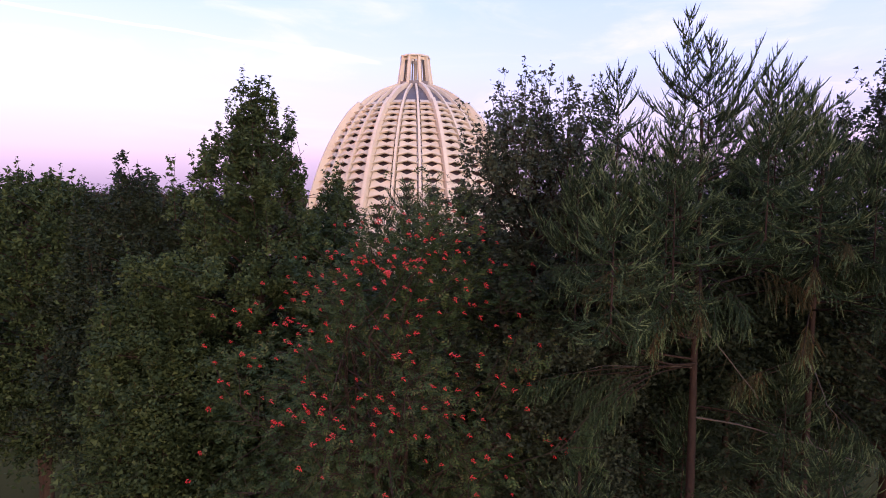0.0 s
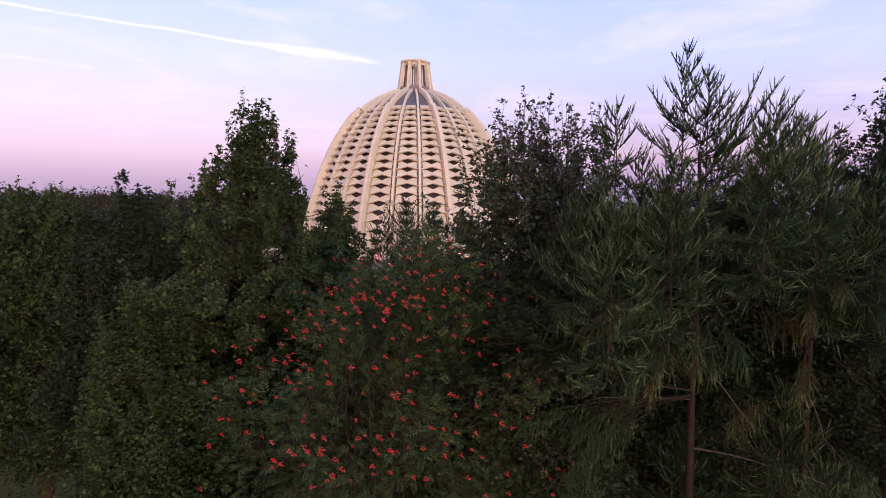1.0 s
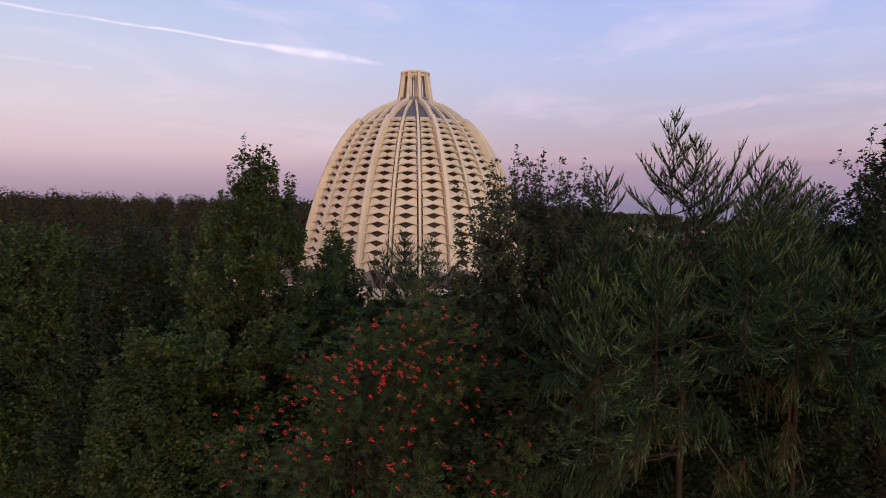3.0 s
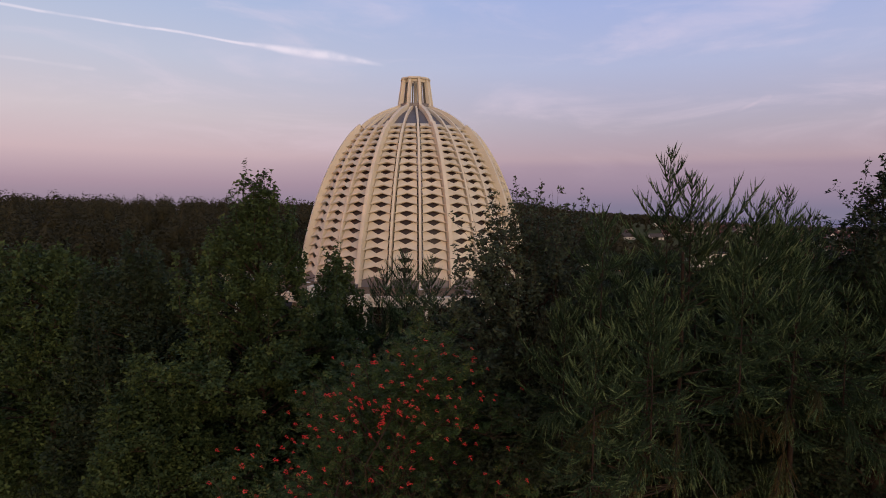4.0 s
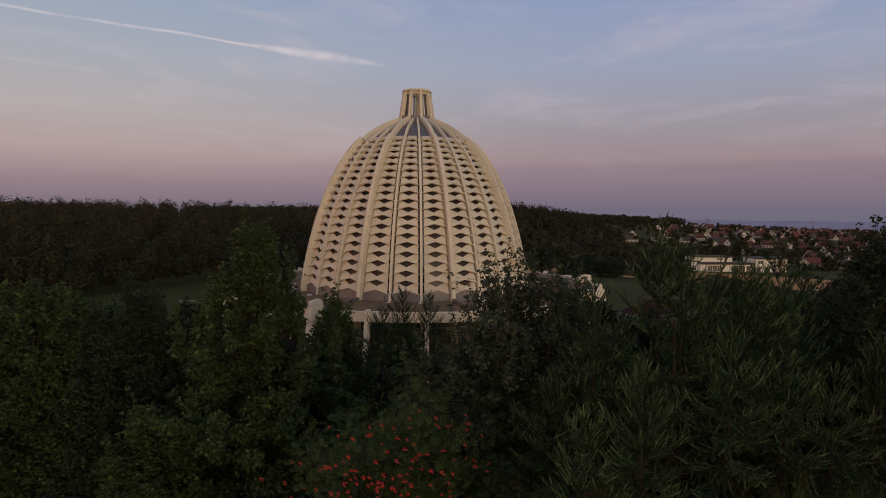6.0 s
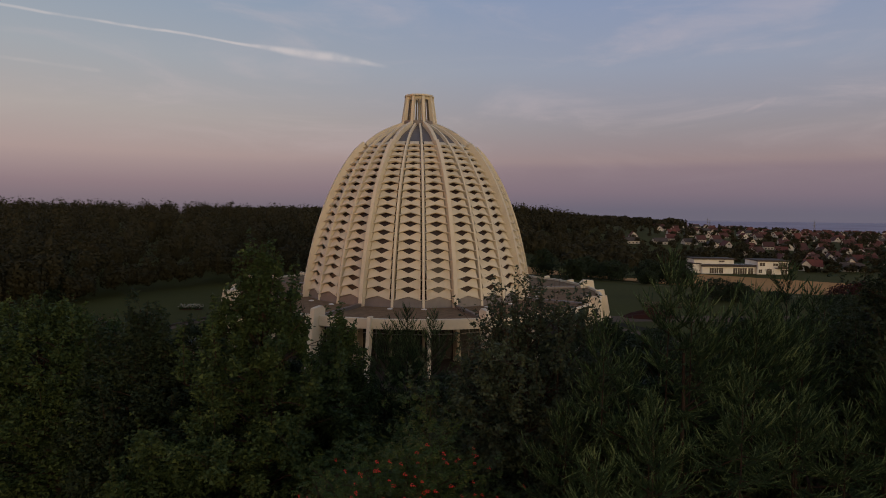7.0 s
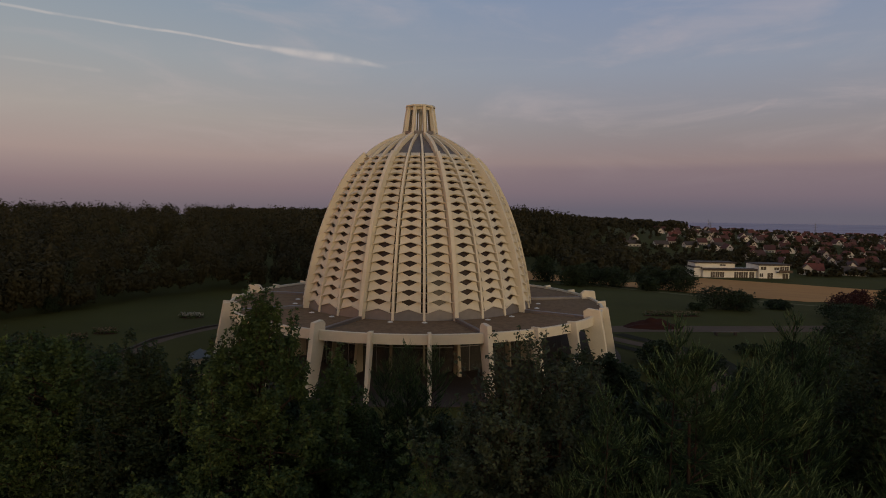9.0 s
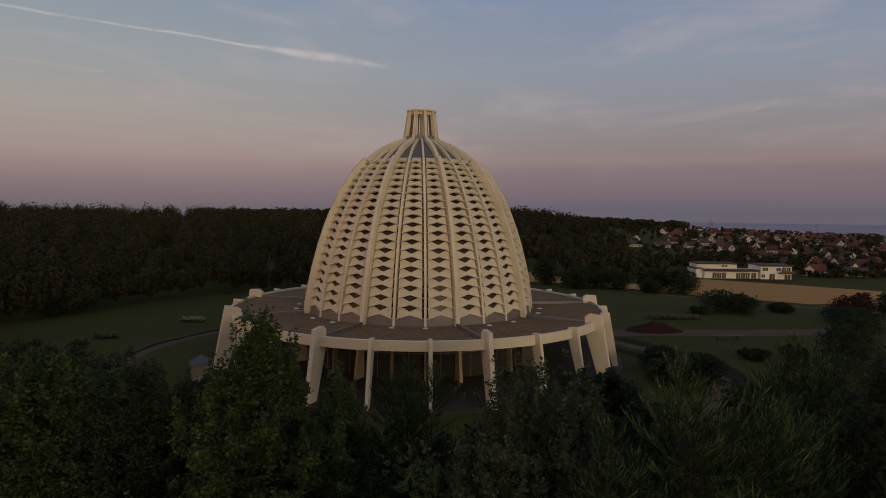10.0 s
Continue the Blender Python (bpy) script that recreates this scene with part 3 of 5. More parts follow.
class Wood:
    """Tapered branches of five or six sides, gathered into one mesh."""

    def __init__(self):
        self.v, self.f = [], []

    def tube(self, pts, r0, r1, sides=6):
        pts = np.asarray(pts, dtype=float)
        n, base = len(pts), len(self.v)
        tang = unit(np.gradient(pts, axis=0))
        ref = np.array([0.31, 0.17, 0.93]) if abs(tang[0][2]) < 0.8 else np.array([0.93, 0.2, 0.1])
        for i in range(n):
            a = unit(np.cross(tang[i], ref))
            b = np.cross(tang[i], a)
            r = r0 + (r1 - r0) * i / (n - 1)
            for k in range(sides):
                g = 2 * math.pi * k / sides
                self.v.append(tuple(pts[i] + (a * math.cos(g) + b * math.sin(g)) * r))
        for i in range(n - 1):
            for k in range(sides):
                l = (k + 1) % sides
                self.f.append((base + i * sides + k, base + i * sides + l, base + (i + 1) * sides + l, base + (i + 1) * sides + k))

    def done(self, name, material, parent):
        return link_mesh(name, self.v, self.f, material, parent, smooth=True)


def bent(rng, a, b, n=7, wobble=0.06, sag=0.0):
    a, b = np.asarray(a, float), np.asarray(b, float)
    u = np.linspace(0, 1, n)[:, None]
    p = a + (b - a) * u
    L = np.linalg.norm(b - a)
    p += np.cumsum(rng.normal(size=(n, 3)), 0) * wobble * L / n * u * 2
    p[:, 2] -= (sag * L * np.sin(u * math.pi))[:, 0]
    return p


def crown_radius(shape, u):
    """Relative radius at relative height u, for a spire, an egg or a round crown."""
    if shape == "spire":
        return np.interp(u, [0, 0.12, 0.35, 0.57, 0.72, 0.85, 0.93, 1], [0.6, 0.92, 1.0, 0.88, 0.64, 0.36, 0.15, 0.03])
    if shape == "egg":
        return np.interp(u, [0, 0.15, 0.4, 0.7, 0.9, 1], [0.5, 0.9, 1.0, 0.78, 0.4, 0.08])
    if shape == "dome":
        return np.interp(u, [0, 0.2, 0.5, 0.8, 0.92, 1], [0.62, 0.95, 1.0, 0.86, 0.64, 0.3])
    if shape == "heap":
        return np.interp(u, [0, 0.3, 0.55, 0.75, 0.88, 1], [0.85, 1.0, 0.98, 0.80, 0.60, 0.28])
    return np.interp(u, [0, 0.2, 0.5, 0.8, 0.93, 1], [0.62, 0.95, 1.0, 0.76, 0.45, 0.1])


def broadleaf(x, y, top, low, radius, shape, seed, leaves, size, leaf_mat, label, stems=1, bark=None, ground=None, category="tree",
              name="tree", sparse_top=0.0, cluster=0.30, fine=False, fan=None):
    """A broad-leaved tree: trunk, limbs and branches, with leaves in many small sprays at the branch ends."""
    rng = np.random.default_rng(seed)
    g = gz(x, y) if ground is None else ground
    tree = new(name)
    tree.location = (x, y, g)
    tagged(tree, label, category)
    top, low = top - g, low - g
    H = top - low
    wood = Wood()
    tips = []
    r_trunk = (0.019 if fine else 0.009) * top + 0.03
    for s in range(stems):
        a = s * 2.4 + seed
        off = (0.0 if stems == 1 else 0.28) * np.array([math.cos(a), math.sin(a), 0])
        axis = bent(rng, off * 0.5, off * 2.5 + [0, 0, top * (1 - 0.06 * s)], 14, 0.025)
        axis[0, 2] = -0.2
        wood.tube(axis, r_trunk / (1 + 0.35 * (stems - 1)), 0.012, 7)
        n_limb = int((125 if fine else 70) / stems)
        for i in range(n_limb):
            u = (i + rng.uniform(0, 1)) / n_limb
            z = low + H * u
            st = np.array([np.interp(max(z - 0.10 * H, low * 0.8), axis[:, 2], axis[:, k]) for k in range(3)])
            az = i * 2.399 + rng.uniform(-0.4, 0.4)
            R = radius * float(crown_radius(shape, u)) * rng.uniform(0.6 if fine else 0.74, 1.10 if u < 0.5 or fine else 0.98)
            en = np.array([axis[-1, 0] * u + R * math.cos(az), axis[-1, 1] * u + R * math.sin(az), z + rng.uniform(-0.1, 0.25) * R * 0.5])
            limb = bent(rng, st, en, 7, 0.10, -0.06)
            wood.tube(limb[::2], 0.014 + 0.009 * R, 0.005, 4)
            m = 3 + int(4 * R / radius)
            for _ in range(m):
                k = rng.uniform(0.35, 1.0)
                p = np.array([np.interp(k, np.linspace(0, 1, 7), limb[:, c]) for c in range(3)])
                q = p + unit(rng.normal(size=3) * [1, 1, 0.7] + (en - st) / (np.linalg.norm(en - st) + 1e-6) * 0.8 + [0, 0, 0.25]) * rng.uniform(0.35, 0.85) * (0.35 + 0.22 * radius) * (0.4 + 0.6 * R / radius)
                if fine or u > 0.8:
                    wood.tube(bent(rng, p, q, 3, 0.1), 0.007, 0.003, 3)
                tips.append(q)
    for z in np.arange(low + 0.1 * H, top - 0.04 * H, 0.22):
        tips.append(np.array([axis[-1, 0] * z / top, axis[-1, 1] * z / top, z]) + rng.normal(size=3) * 0.22 * min(1, 0.4 + (top - z) * 0.5))
    for _ in range(90 if fine else 45):
        u = rng.uniform(0.12, 0.95)
        R = radius * float(crown_radius(shape, u)) * 0.9 * math.sqrt(rng.uniform())
        a = rng.uniform(0, 2 * math.pi)
        tips.append(np.array([axis[-1, 0] * u + R * math.cos(a), axis[-1, 1] * u + R * math.sin(a), low + H * u]))
    tips = np.array(tips)
    keep = np.ones(len(tips))
    rel = np.clip((tips[:, 2] - low) / H, 0, 1)
    keep -= sparse_top * np.clip((rel - 0.60) / 0.40, 0, 1) ** 0.8
    keep /= keep.sum()
    leaves = int(leaves * 1.7)
    which = rng.choice(len(tips), leaves, p=keep)
    # leaves lie in flat, slightly tilted sprays about the twig ends
    n_up = unit(np.array([0, 0, 1.0]) + rng.normal(size=(len(tips), 3)) * 0.35 + unit(tips - [0, 0, low + 0.4 * H]) * 0.35)
    e1 = unit(np.cross(n_up, rng.normal(size=(len(tips), 3))))
    e2 = np.cross(n_up, e1)
    sig = cluster * (1 - 0.55 * rel) * rng.uniform(0.6, 1.2, len(tips))
    k = unit(rng.normal(size=(leaves, 3)) + [0, 0, 0.35]) * rng.uniform(0.25, 1.35, (leaves, 1)) ** 0.6 * [1.2, 1.0, 0.7] * sig[which][:, None]
    loose = (rng.uniform(size=leaves) < 0.42) & (rel[which] < 0.62)
    k[loose] = np.clip(rng.normal(size=(int(loose.sum()), 3)), -1.5, 1.5) * 0.8 * (sig[which][loose][:, None] + 0.08)
    if fine:
        k = np.clip(rng.normal(size=(leaves, 3)), -1.9, 1.9) * [0.72, 0.72, 0.42] * sig[which][:, None]
    spiky = rel[which] > 0.72
    k[spiky] = k[spiky] * [0.8, 0.8, 1.25]
    pos = tips[which] + e1[which] * k[:, :1] + e2[which] * k[:, 1:2] + n_up[which] * k[:, 2:]
    if fine:                                          # upright shoots that stand out of the crown
        extra = []
        for q in tips[rng.permutation(len(tips))[:420]]:
            u = (q[2] - low) / H
            if u < 0.30:
                continue
            ln = rng.uniform(0.25, 0.75) * (0.6 + 0.5 * u)
            e = q + np.array([q[0] * 0.10, q[1] * 0.10, 1.0]) * ln + rng.normal(size=3) * 0.07
            line = bent(rng, q, e, 5, 0.06)
            wood.tube(line, 0.006, 0.002, 3)
            w = rng.uniform(0, 1, 30)[:, None]
            extra.append(q + (e - q) * w + rng.normal(size=(30, 3)) * 0.05 * (1.3 - w))
        for i in range(20 if shape == "spire" else 9):   # slim leafy spires that stand round the top
            u = rng.uniform(0.62, 0.92)
            R, az = radius * float(crown_radius(shape, u)) * rng.uniform(0.5, 1.05), i * 2.4 + rng.uniform(-0.3, 0.3)
            b = np.array([axis[-1, 0] + R * math.cos(az), axis[-1, 1] + R * math.sin(az), low + H * u - 0.5])
            e = b + np.array([0.12 * math.cos(az), 0.12 * math.sin(az), rng.uniform(1.0, 1.7)])
            wood.tube(bent(rng, b, e, 6, 0.05), 0.012, 0.003, 3)
            w = rng.uniform(0, 1, 150)[:, None]
            extra.append(b + (e - b) * w + rng.normal(size=(150, 3)) * [0.12, 0.12, 0.08] * (1.15 - w))
        for _ in range(fan[0] if fan else 0):         # long loose twigs with single leaves
            az, el = rng.uniform(0, 2 * math.pi), math.asin(rng.uniform(0.05, 1.0))
            d = np.array([math.cos(az) * math.cos(el), math.sin(az) * math.cos(el), math.sin(el)])
            c = np.array([axis[-1, 0], axis[-1, 1], low + 0.66 * H])
            e = c + d * [fan[1], fan[1], (top - c[2]) * fan[2]] * rng.uniform(0.80, 1.04)
            line = bent(rng, c + (e - c) * 0.35, e, 8, 0.10, -0.05)
            wood.tube(line, 0.010, 0.003, 3)
            for p in line[3:]:
                for _ in range(2):
                    q = p + unit(rng.normal(size=3) * 0.7 + d + [0, 0, 0.3]) * rng.uniform(0.08, 0.24)
                    wood.tube([p, q], 0.004, 0.002, 3)
                    extra.append(p + (q - p) * rng.uniform(0.2, 1.1, (6, 1)) + rng.normal(size=(6, 3)) * 0.03)
        pos = np.concatenate([pos] + extra)
    wood.done("trunk", bark or M_BARK, tree)
    quads("crown", leaf_tris(rng, pos, size * 0.80), leaf_mat, tree)
    return tree, tips, rng


def rowan(x, y, top, low, radius, seed):
    """A rowan: compound leaves of paired leaflets and hanging bunches of berries on the crown's outside."""
    rng = np.random.default_rng(seed)
    g = gz(x, y)
    tree = new("rowan_tree")
    tree.location = (x, y, g)
    tagged(tree, "rowan tree with feathery leaves and bunches of red berries", "tree")
    wood = Wood()
    tips = []
    H = top - low
    cen = np.array([0, 0, low + 0.5 * H])
    for s in range(3):
        a = s * 2.1 + 0.4
        axis = bent(rng, (0.12 * math.cos(a), 0.12 * math.sin(a), -0.2), (0.9 * math.cos(a), 0.9 * math.sin(a), top - 1.0 - 0.4 * s), 12, 0.05)
        wood.tube(axis, 0.09, 0.012, 6)
        for i in range(38):
            u = 0.35 + 0.65 * (i + rng.uniform()) / 30
            st = axis[min(11, int(u * 10))]
            d = unit(rng.normal(size=3) * [1, 1, 0.7] + [0, 0, 0.15])
            z = low + H * rng.uniform(0, 1)
            R = radius * float(crown_radius("heap", (z - low) / H)) * rng.uniform(0.72, 1.06)
            az = rng.uniform(0, 2 * math.pi)
            en = np.array([R * math.cos(az) + 0.55 * ((z - low) / H) ** 2, R * math.sin(az), z])
            limb = bent(rng, st, en, 7, 0.1, -0.05)
            wood.tube(limb, 0.018, 0.005, 4)
            for _ in range(11):
                k = rng.uniform(0.4, 1)
                p = np.array([np.interp(k, np.linspace(0, 1, 7), limb[:, c]) for c in range(3)])
                q = p + unit(rng.normal(size=3) + unit(p - cen) * 1.1 + [0, 0, 0.2]) * rng.uniform(0.3, 0.75)
                wood.tube(bent(rng, p, q, 4, 0.1), 0.008, 0.004, 4)
                tips += [q, 0.5 * (p + q)]
    tips = np.array(tips)
    n = 16000
    weight = 1 + 2.2 * np.clip(((tips[:, 2] - low) / H - 0.6) / 0.4, 0, 1)
    base = tips[rng.choice(len(tips), n, p=weight / weight.sum())] + rng.normal(size=(n, 3)) * 0.22
    d = unit(rng.normal(size=(n, 3)) * [1, 1, 0.55] + unit(base - cen) * 0.9 - [0, 0, 0.25])
    side = unit(np.cross(d, [0, 0, 1.0] + rng.normal(size=(n, 3)) * 0.35))
    up = np.cross(side, d)
    L = rng.uniform(0.11, 0.18, n)[:, None]
    allq = []
    for k in range(3):
        for sg in (-1, 1):
            b = base + d * L * (0.20 + 0.28 * k)
            dirn = unit(side * sg + d * 0.55 - up * 0.25)
            ll, w = L * 0.44, L * 0.11
            m = b + dirn * ll * 0.5
            allq.append(np.stack([b, m + d * w, b + dirn * ll, m - d * w], 1))
    tipb = base + d * L * 0.95
    allq.append(np.stack([tipb, tipb + d * L * 0.17 + side * L * 0.06, tipb + d * L * 0.36, tipb + d * L * 0.17 - side * L * 0.06], 1))
    wood.done("trunk", M_BARK, tree)
    quads("crown", np.concatenate(allq), M_LEAF_ROWAN, tree)
    # one bunch of berries, shared by all
    bm = bmesh.new()
    for i in range(15):
        a, h = i * 2.4, rng.uniform(-0.035, 0.02)
        r = 0.052 * math.sqrt((i + 0.5) / 15)
        bmesh.ops.create_icosphere(bm, subdivisions=1, radius=0.0095, matrix=Matrix.Translation((r * math.cos(a), r * math.sin(a), h - 2.5 * r * r * 3)))
    first = None
    for _ in range(299):                              # bunches sit on the crown's outside, mostly in loose groups
        if first is None or rng.uniform() < 0.55:
            w = 0.28 + 0.70 * rng.uniform() ** 0.6
            R = radius * float(crown_radius("heap", w)) + rng.uniform(0.10, 0.42)
            az = -math.pi / 2 + rng.normal() * 0.62
            seat = np.array([R * math.cos(az) + 0.55 * w * w, R * math.sin(az), low + H * w + rng.uniform(-0.1, 0.2) + 0.35 * w * w])
        p = seat + rng.normal(size=3) * 0.20
        m = Matrix.LocRotScale(Vector(p), Euler(rng.uniform(-0.6, 0.6, 3)), Vector((1, 1, 1)) * rng.uniform(0.45, 0.85))
        if first is None:
            first = part("berry_bunch", bm, M_BERRY, tree, "hanging bunch of red berries")
            first.matrix_basis = m
        else:
            same(first, m, tree)
    return tree


def needles_on(rng, pts, per_m, length, width, out):
    """Short narrow needles all along a twig."""
    pts = np.asarray(pts)
    seg = np.diff(pts, axis=0)
    L = np.linalg.norm(seg, axis=1)
    n = max(3, int(L.sum() * per_m))
    u = rng.uniform(0, 1, n) * L.sum()
    k = np.clip(np.searchsorted(np.cumsum(L), u), 0, len(L) - 1)
    b = pts[k] + seg[k] * rng.uniform(0, 1, (n, 1))
    t = unit(seg[k])
    d = unit(rng.normal(size=(n, 3)) * 0.85 + t * 1.25)
    s = unit(np.cross(d, rng.normal(size=(n, 3)))) * width / 2
    ll = length * rng.uniform(0.6, 1.2, (n, 1))
    out.append(np.stack([b - s, b + s, b + d * ll], 1))


NEEDLE_L, NEEDLE_W = 0.034, 0.0095


def shoot(rng, pts, out, tips, dens, width=0.015, bare=0.09):
    """A stiff needled side shoot along pts: crossed tapering blades as its core, needles round it, its outer part in
    the pale young needles, lightened as lit.
    """
    pts = np.asarray(pts)
    a, b = pts[:-1], pts[1:]
    t = unit(b - a)
    s = unit(np.cross(t, rng.normal(size=3)))
    w = width * np.linspace(1.0, 0.6, len(a))[:, None]
    half = max(1, len(a) // 2)
    for q in (s, np.cross(t, s)):
        blades = np.stack([a - q * w, a + q * w, b + t * 0.02], 1)
        out.append(blades[:half])
        if half < len(a):
            tips.append(blades[half:])
    needles_on(rng, pts[:half + 1], dens, NEEDLE_L, NEEDLE_W, out)
    if half < len(a):
        needles_on(rng, pts[half:], dens, NEEDLE_L, NEEDLE_W, tips)
    e = pts[-1] + t[-1] * bare * rng.uniform(0.5, 1.3) + [0, 0, 0.012]
    q = unit(np.cross(t[-1], rng.normal(size=3))) * 0.009
    tips.append(np.stack([[pts[-1] - t[-1] * 0.05 - q, pts[-1] - t[-1] * 0.05 + q, e]], 0))


def bough(rng, wood, fresh, young, pts, lift, spread, step=0.10, hang=0.0, dens=130, tip=0.2):
    """A needled bough along pts: side shoots in a herringbone that lift or droop, a bare pale tip, and hanging twigs."""
    pts = np.asarray(pts)
    n = len(pts)
    L = np.linalg.norm(np.diff(pts, axis=0), axis=1).sum()
    wood.tube(pts, 0.003 + 0.005 * L, 0.003, 4)
    shoot(rng, pts[1:], fresh, young if lift > 0 else fresh, dens, 0.012, tip)
    grid = np.linspace(0, 1, n)
    for k in np.arange(0.16, 0.99, step / max(L, 0.25)):
        b = np.array([np.interp(k, grid, pts[:, c]) for c in range(3)])
        j = min(int(k * (n - 1)), n - 2)
        t = unit(pts[j + 1] - pts[j])
        side = unit(np.cross(t, [0, 0, 1.0]) + 1e-4)
        for sg in (-1, 1):
            if rng.uniform() < (0.14 if lift > -1 else 0.35):
                continue
            ln = spread * (1.1 - 0.85 * k) * (rng.uniform(0.6, 1.2) if lift > -1 else rng.uniform(0.3, 1.5)) + 0.07
            d = unit(t * 0.95 + side * sg * 0.70 + np.array([0, 0, lift]) + rng.normal(size=3) * (0.10 if lift > -1 else 0.45))
            line = np.array([b, b + d * ln * 0.55, b + d * ln + [0, 0, 0.16 * ln * (1 if lift > 0 else -1.6)]])
            shoot(rng, line, fresh, young if rng.uniform() < 0.55 else fresh, dens)
            if ln > 0.26:
                c = b + d * ln * rng.uniform(0.35, 0.6)
                f = c + unit(d + side * rng.choice([-1, 1]) * 0.6 + [0, 0, lift * 0.4]) * ln * 0.42
                shoot(rng, np.array([c, f]), fresh, young if rng.uniform() < 0.5 else fresh, dens)
        if rng.uniform() < hang:
            ln = rng.uniform(0.12, 0.34)
            e = b + unit(np.array([0, 0, -1.0]) + t * 0.55 + rng.normal(size=3) * 0.2) * ln
            shoot(rng, bent(rng, b, e, 4, 0.06), fresh, young if rng.uniform() < 0.4 else fresh, dens, 0.012)


def larch_leader(rng, wood, fresh, young, x, y, z0, z1, radius, dens=130, twist=0.0, skirt=1.0):
    """One upright leading shoot: rising boughs towards its top, level and drooping ones with hanging twigs below."""
    h = z1 - z0
    axis = bent(rng, (x, y, z0), (x, y, z1), 9, 0.012)
    wood.tube(axis, 0.006 + 0.004 * h, 0.003, 5)
    shoot(rng, axis[3:], fresh, young, dens * 1.1, 0.012, 0.16)
    n = int(h * (9 if radius > 1.24 else 13))
    for i in range(n):
        u = (i + rng.uniform()) / n
        p = np.array([np.interp(u, np.linspace(0, 1, 9), axis[:, c]) for c in range(3)])
        R = min(radius, 0.16 + 0.64 * (1 - u) * h) * rng.uniform(0.7, 1.12)
        az = i * 2.399 + rng.uniform(-0.4, 0.4) + twist
        el = radians(np.interp(u, [0, 0.25, 0.6, 1], [-24, 4, 32, 50]) + rng.uniform(-9, 9))
        d = np.array([math.cos(az) * math.cos(el), math.sin(az) * math.cos(el), math.sin(el)])
        g = np.linspace(0, 1, 6)[:, None]
        line = p + d * R * g + np.array([0, 0, 1.0]) * ((0.10 + 0.06 * u) * R * g ** 3 - 0.12 * (1 - u) * R * np.sin(g * math.pi))
        low = u < 0.38
        bough(rng, wood, fresh, young, line, 0.26 + 0.45 * u if not low else 0.05, 0.13 + 0.26 * R, 0.125, (0.7 if low else 0.2 * (1 - u)) * skirt, dens, 0.14)


def larch(x, y, top, leaders, seed, label, trunk_r=0.13, limbs=(), dens=170, trunk_top=None, name="larch_tree", sweeps=(), fringes=()):
    """A larch with leaders [(dx, dy, z0, z1, radius)], upswept limbs and hanging fringes [(from height, tip)], and dead limbs."""
    rng = np.random.default_rng(seed)
    g = gz(x, y)
    tree = new(name)
    tree.location = (x, y, g)
    tagged(tree, label, "tree")
    wood, fresh, young, old = Wood(), [], [], []
    trunk = bent(rng, (0, 0, -0.2), (0, 0, trunk_top or top * 0.78), 14, 0.006)
    wood.tube(trunk, trunk_r, 0.025, 9)
    for dx, dy, z0, z1, r in leaders:
        d = math.hypot(dx, dy)
        if d > 0.3:                                  # the bough that carries it
            st = np.array([0, 0, max(1.0, z0 - 0.35 * d)])
            wood.tube(bent(rng, st, (dx, dy, z0), 8, 0.04, 0.06), 0.024, 0.010, 5)
            line = bent(rng, st * 0.5 + np.array([dx, dy, z0]) * 0.5, (dx, dy, z0), 6, 0.03)
            bough(rng, wood, fresh, young, line, 0.05, 0.3, 0.1, 0.9, dens)
        larch_leader(rng, wood, fresh, young, dx, dy, z0, z1, r, dens=dens, twist=seed)
    u = np.linspace(0, 1, 10)[:, None]
    for z, e in sweeps:
        a, c = np.array([0, 0, z]), np.array(e, float)
        mid = np.array([c[0] * 0.54, c[1] * 0.54, z + 0.46 * (c[2] - z)])
        line = a * (1 - u) ** 2 + 2 * mid * u * (1 - u) + c * u ** 2
        bough(rng, wood, fresh, young, line, 0.22, 0.46, 0.085, 0.0, dens, 0.26)
    for z, e in fringes:
        a, c = np.array([0, 0, z]), np.array(e, float)
        mid = np.array([c[0] * 0.7, c[1] * 0.7, z + 0.1])
        line = a * (1 - u) ** 2 + 2 * mid * u * (1 - u) + c * u ** 2
        into = old if rng.uniform() < 0.35 else fresh
        wood.tube(line[:6], 0.012, 0.007, 4)
        bough(rng, wood, into, young if rng.uniform() < 0.5 else into, line[4:], -1.5, 0.34, 0.09, 0.7, dens, 0.1)
        bough(rng, wood, into, young, line[3:] + [0.1, 0.15, -0.12], -2.2, 0.4, 0.10, 0.7, dens, 0.1)
    for z, e in limbs:
        dead = Wood()
        p = bent(rng, (0, 0, z), e, 9, 0.07, -0.02)
        dead.tube(p, 0.018, 0.005, 5)
        for k in range(2, 9):
            for _ in range(2):
                q = p[k] + rng.normal(size=3) * [0.14, 0.14, 0.05] - [0, 0, rng.uniform(0.1, 0.42)]
                tw = bent(rng, p[k], q, 4, 0.1)
                shoot(rng, tw, old, old, dens * 0.8, 0.010, 0.04)
        tagged(dead.done("bare_limb", M_TWIG, tree), "pale bare lichened limb")
    wood.done("trunk", M_BARK_RED, tree)
    quads("foliage", np.concatenate(fresh), M_NEEDLE, tree)
    quads("young_foliage", np.concatenate(young), M_NEEDLE_TIP, tree, "light green needles at the shoot tips")
    if old:
        quads("old_foliage", np.concatenate(old), M_NEEDLE_OLD, tree, "yellowing hanging needles")
    return tree


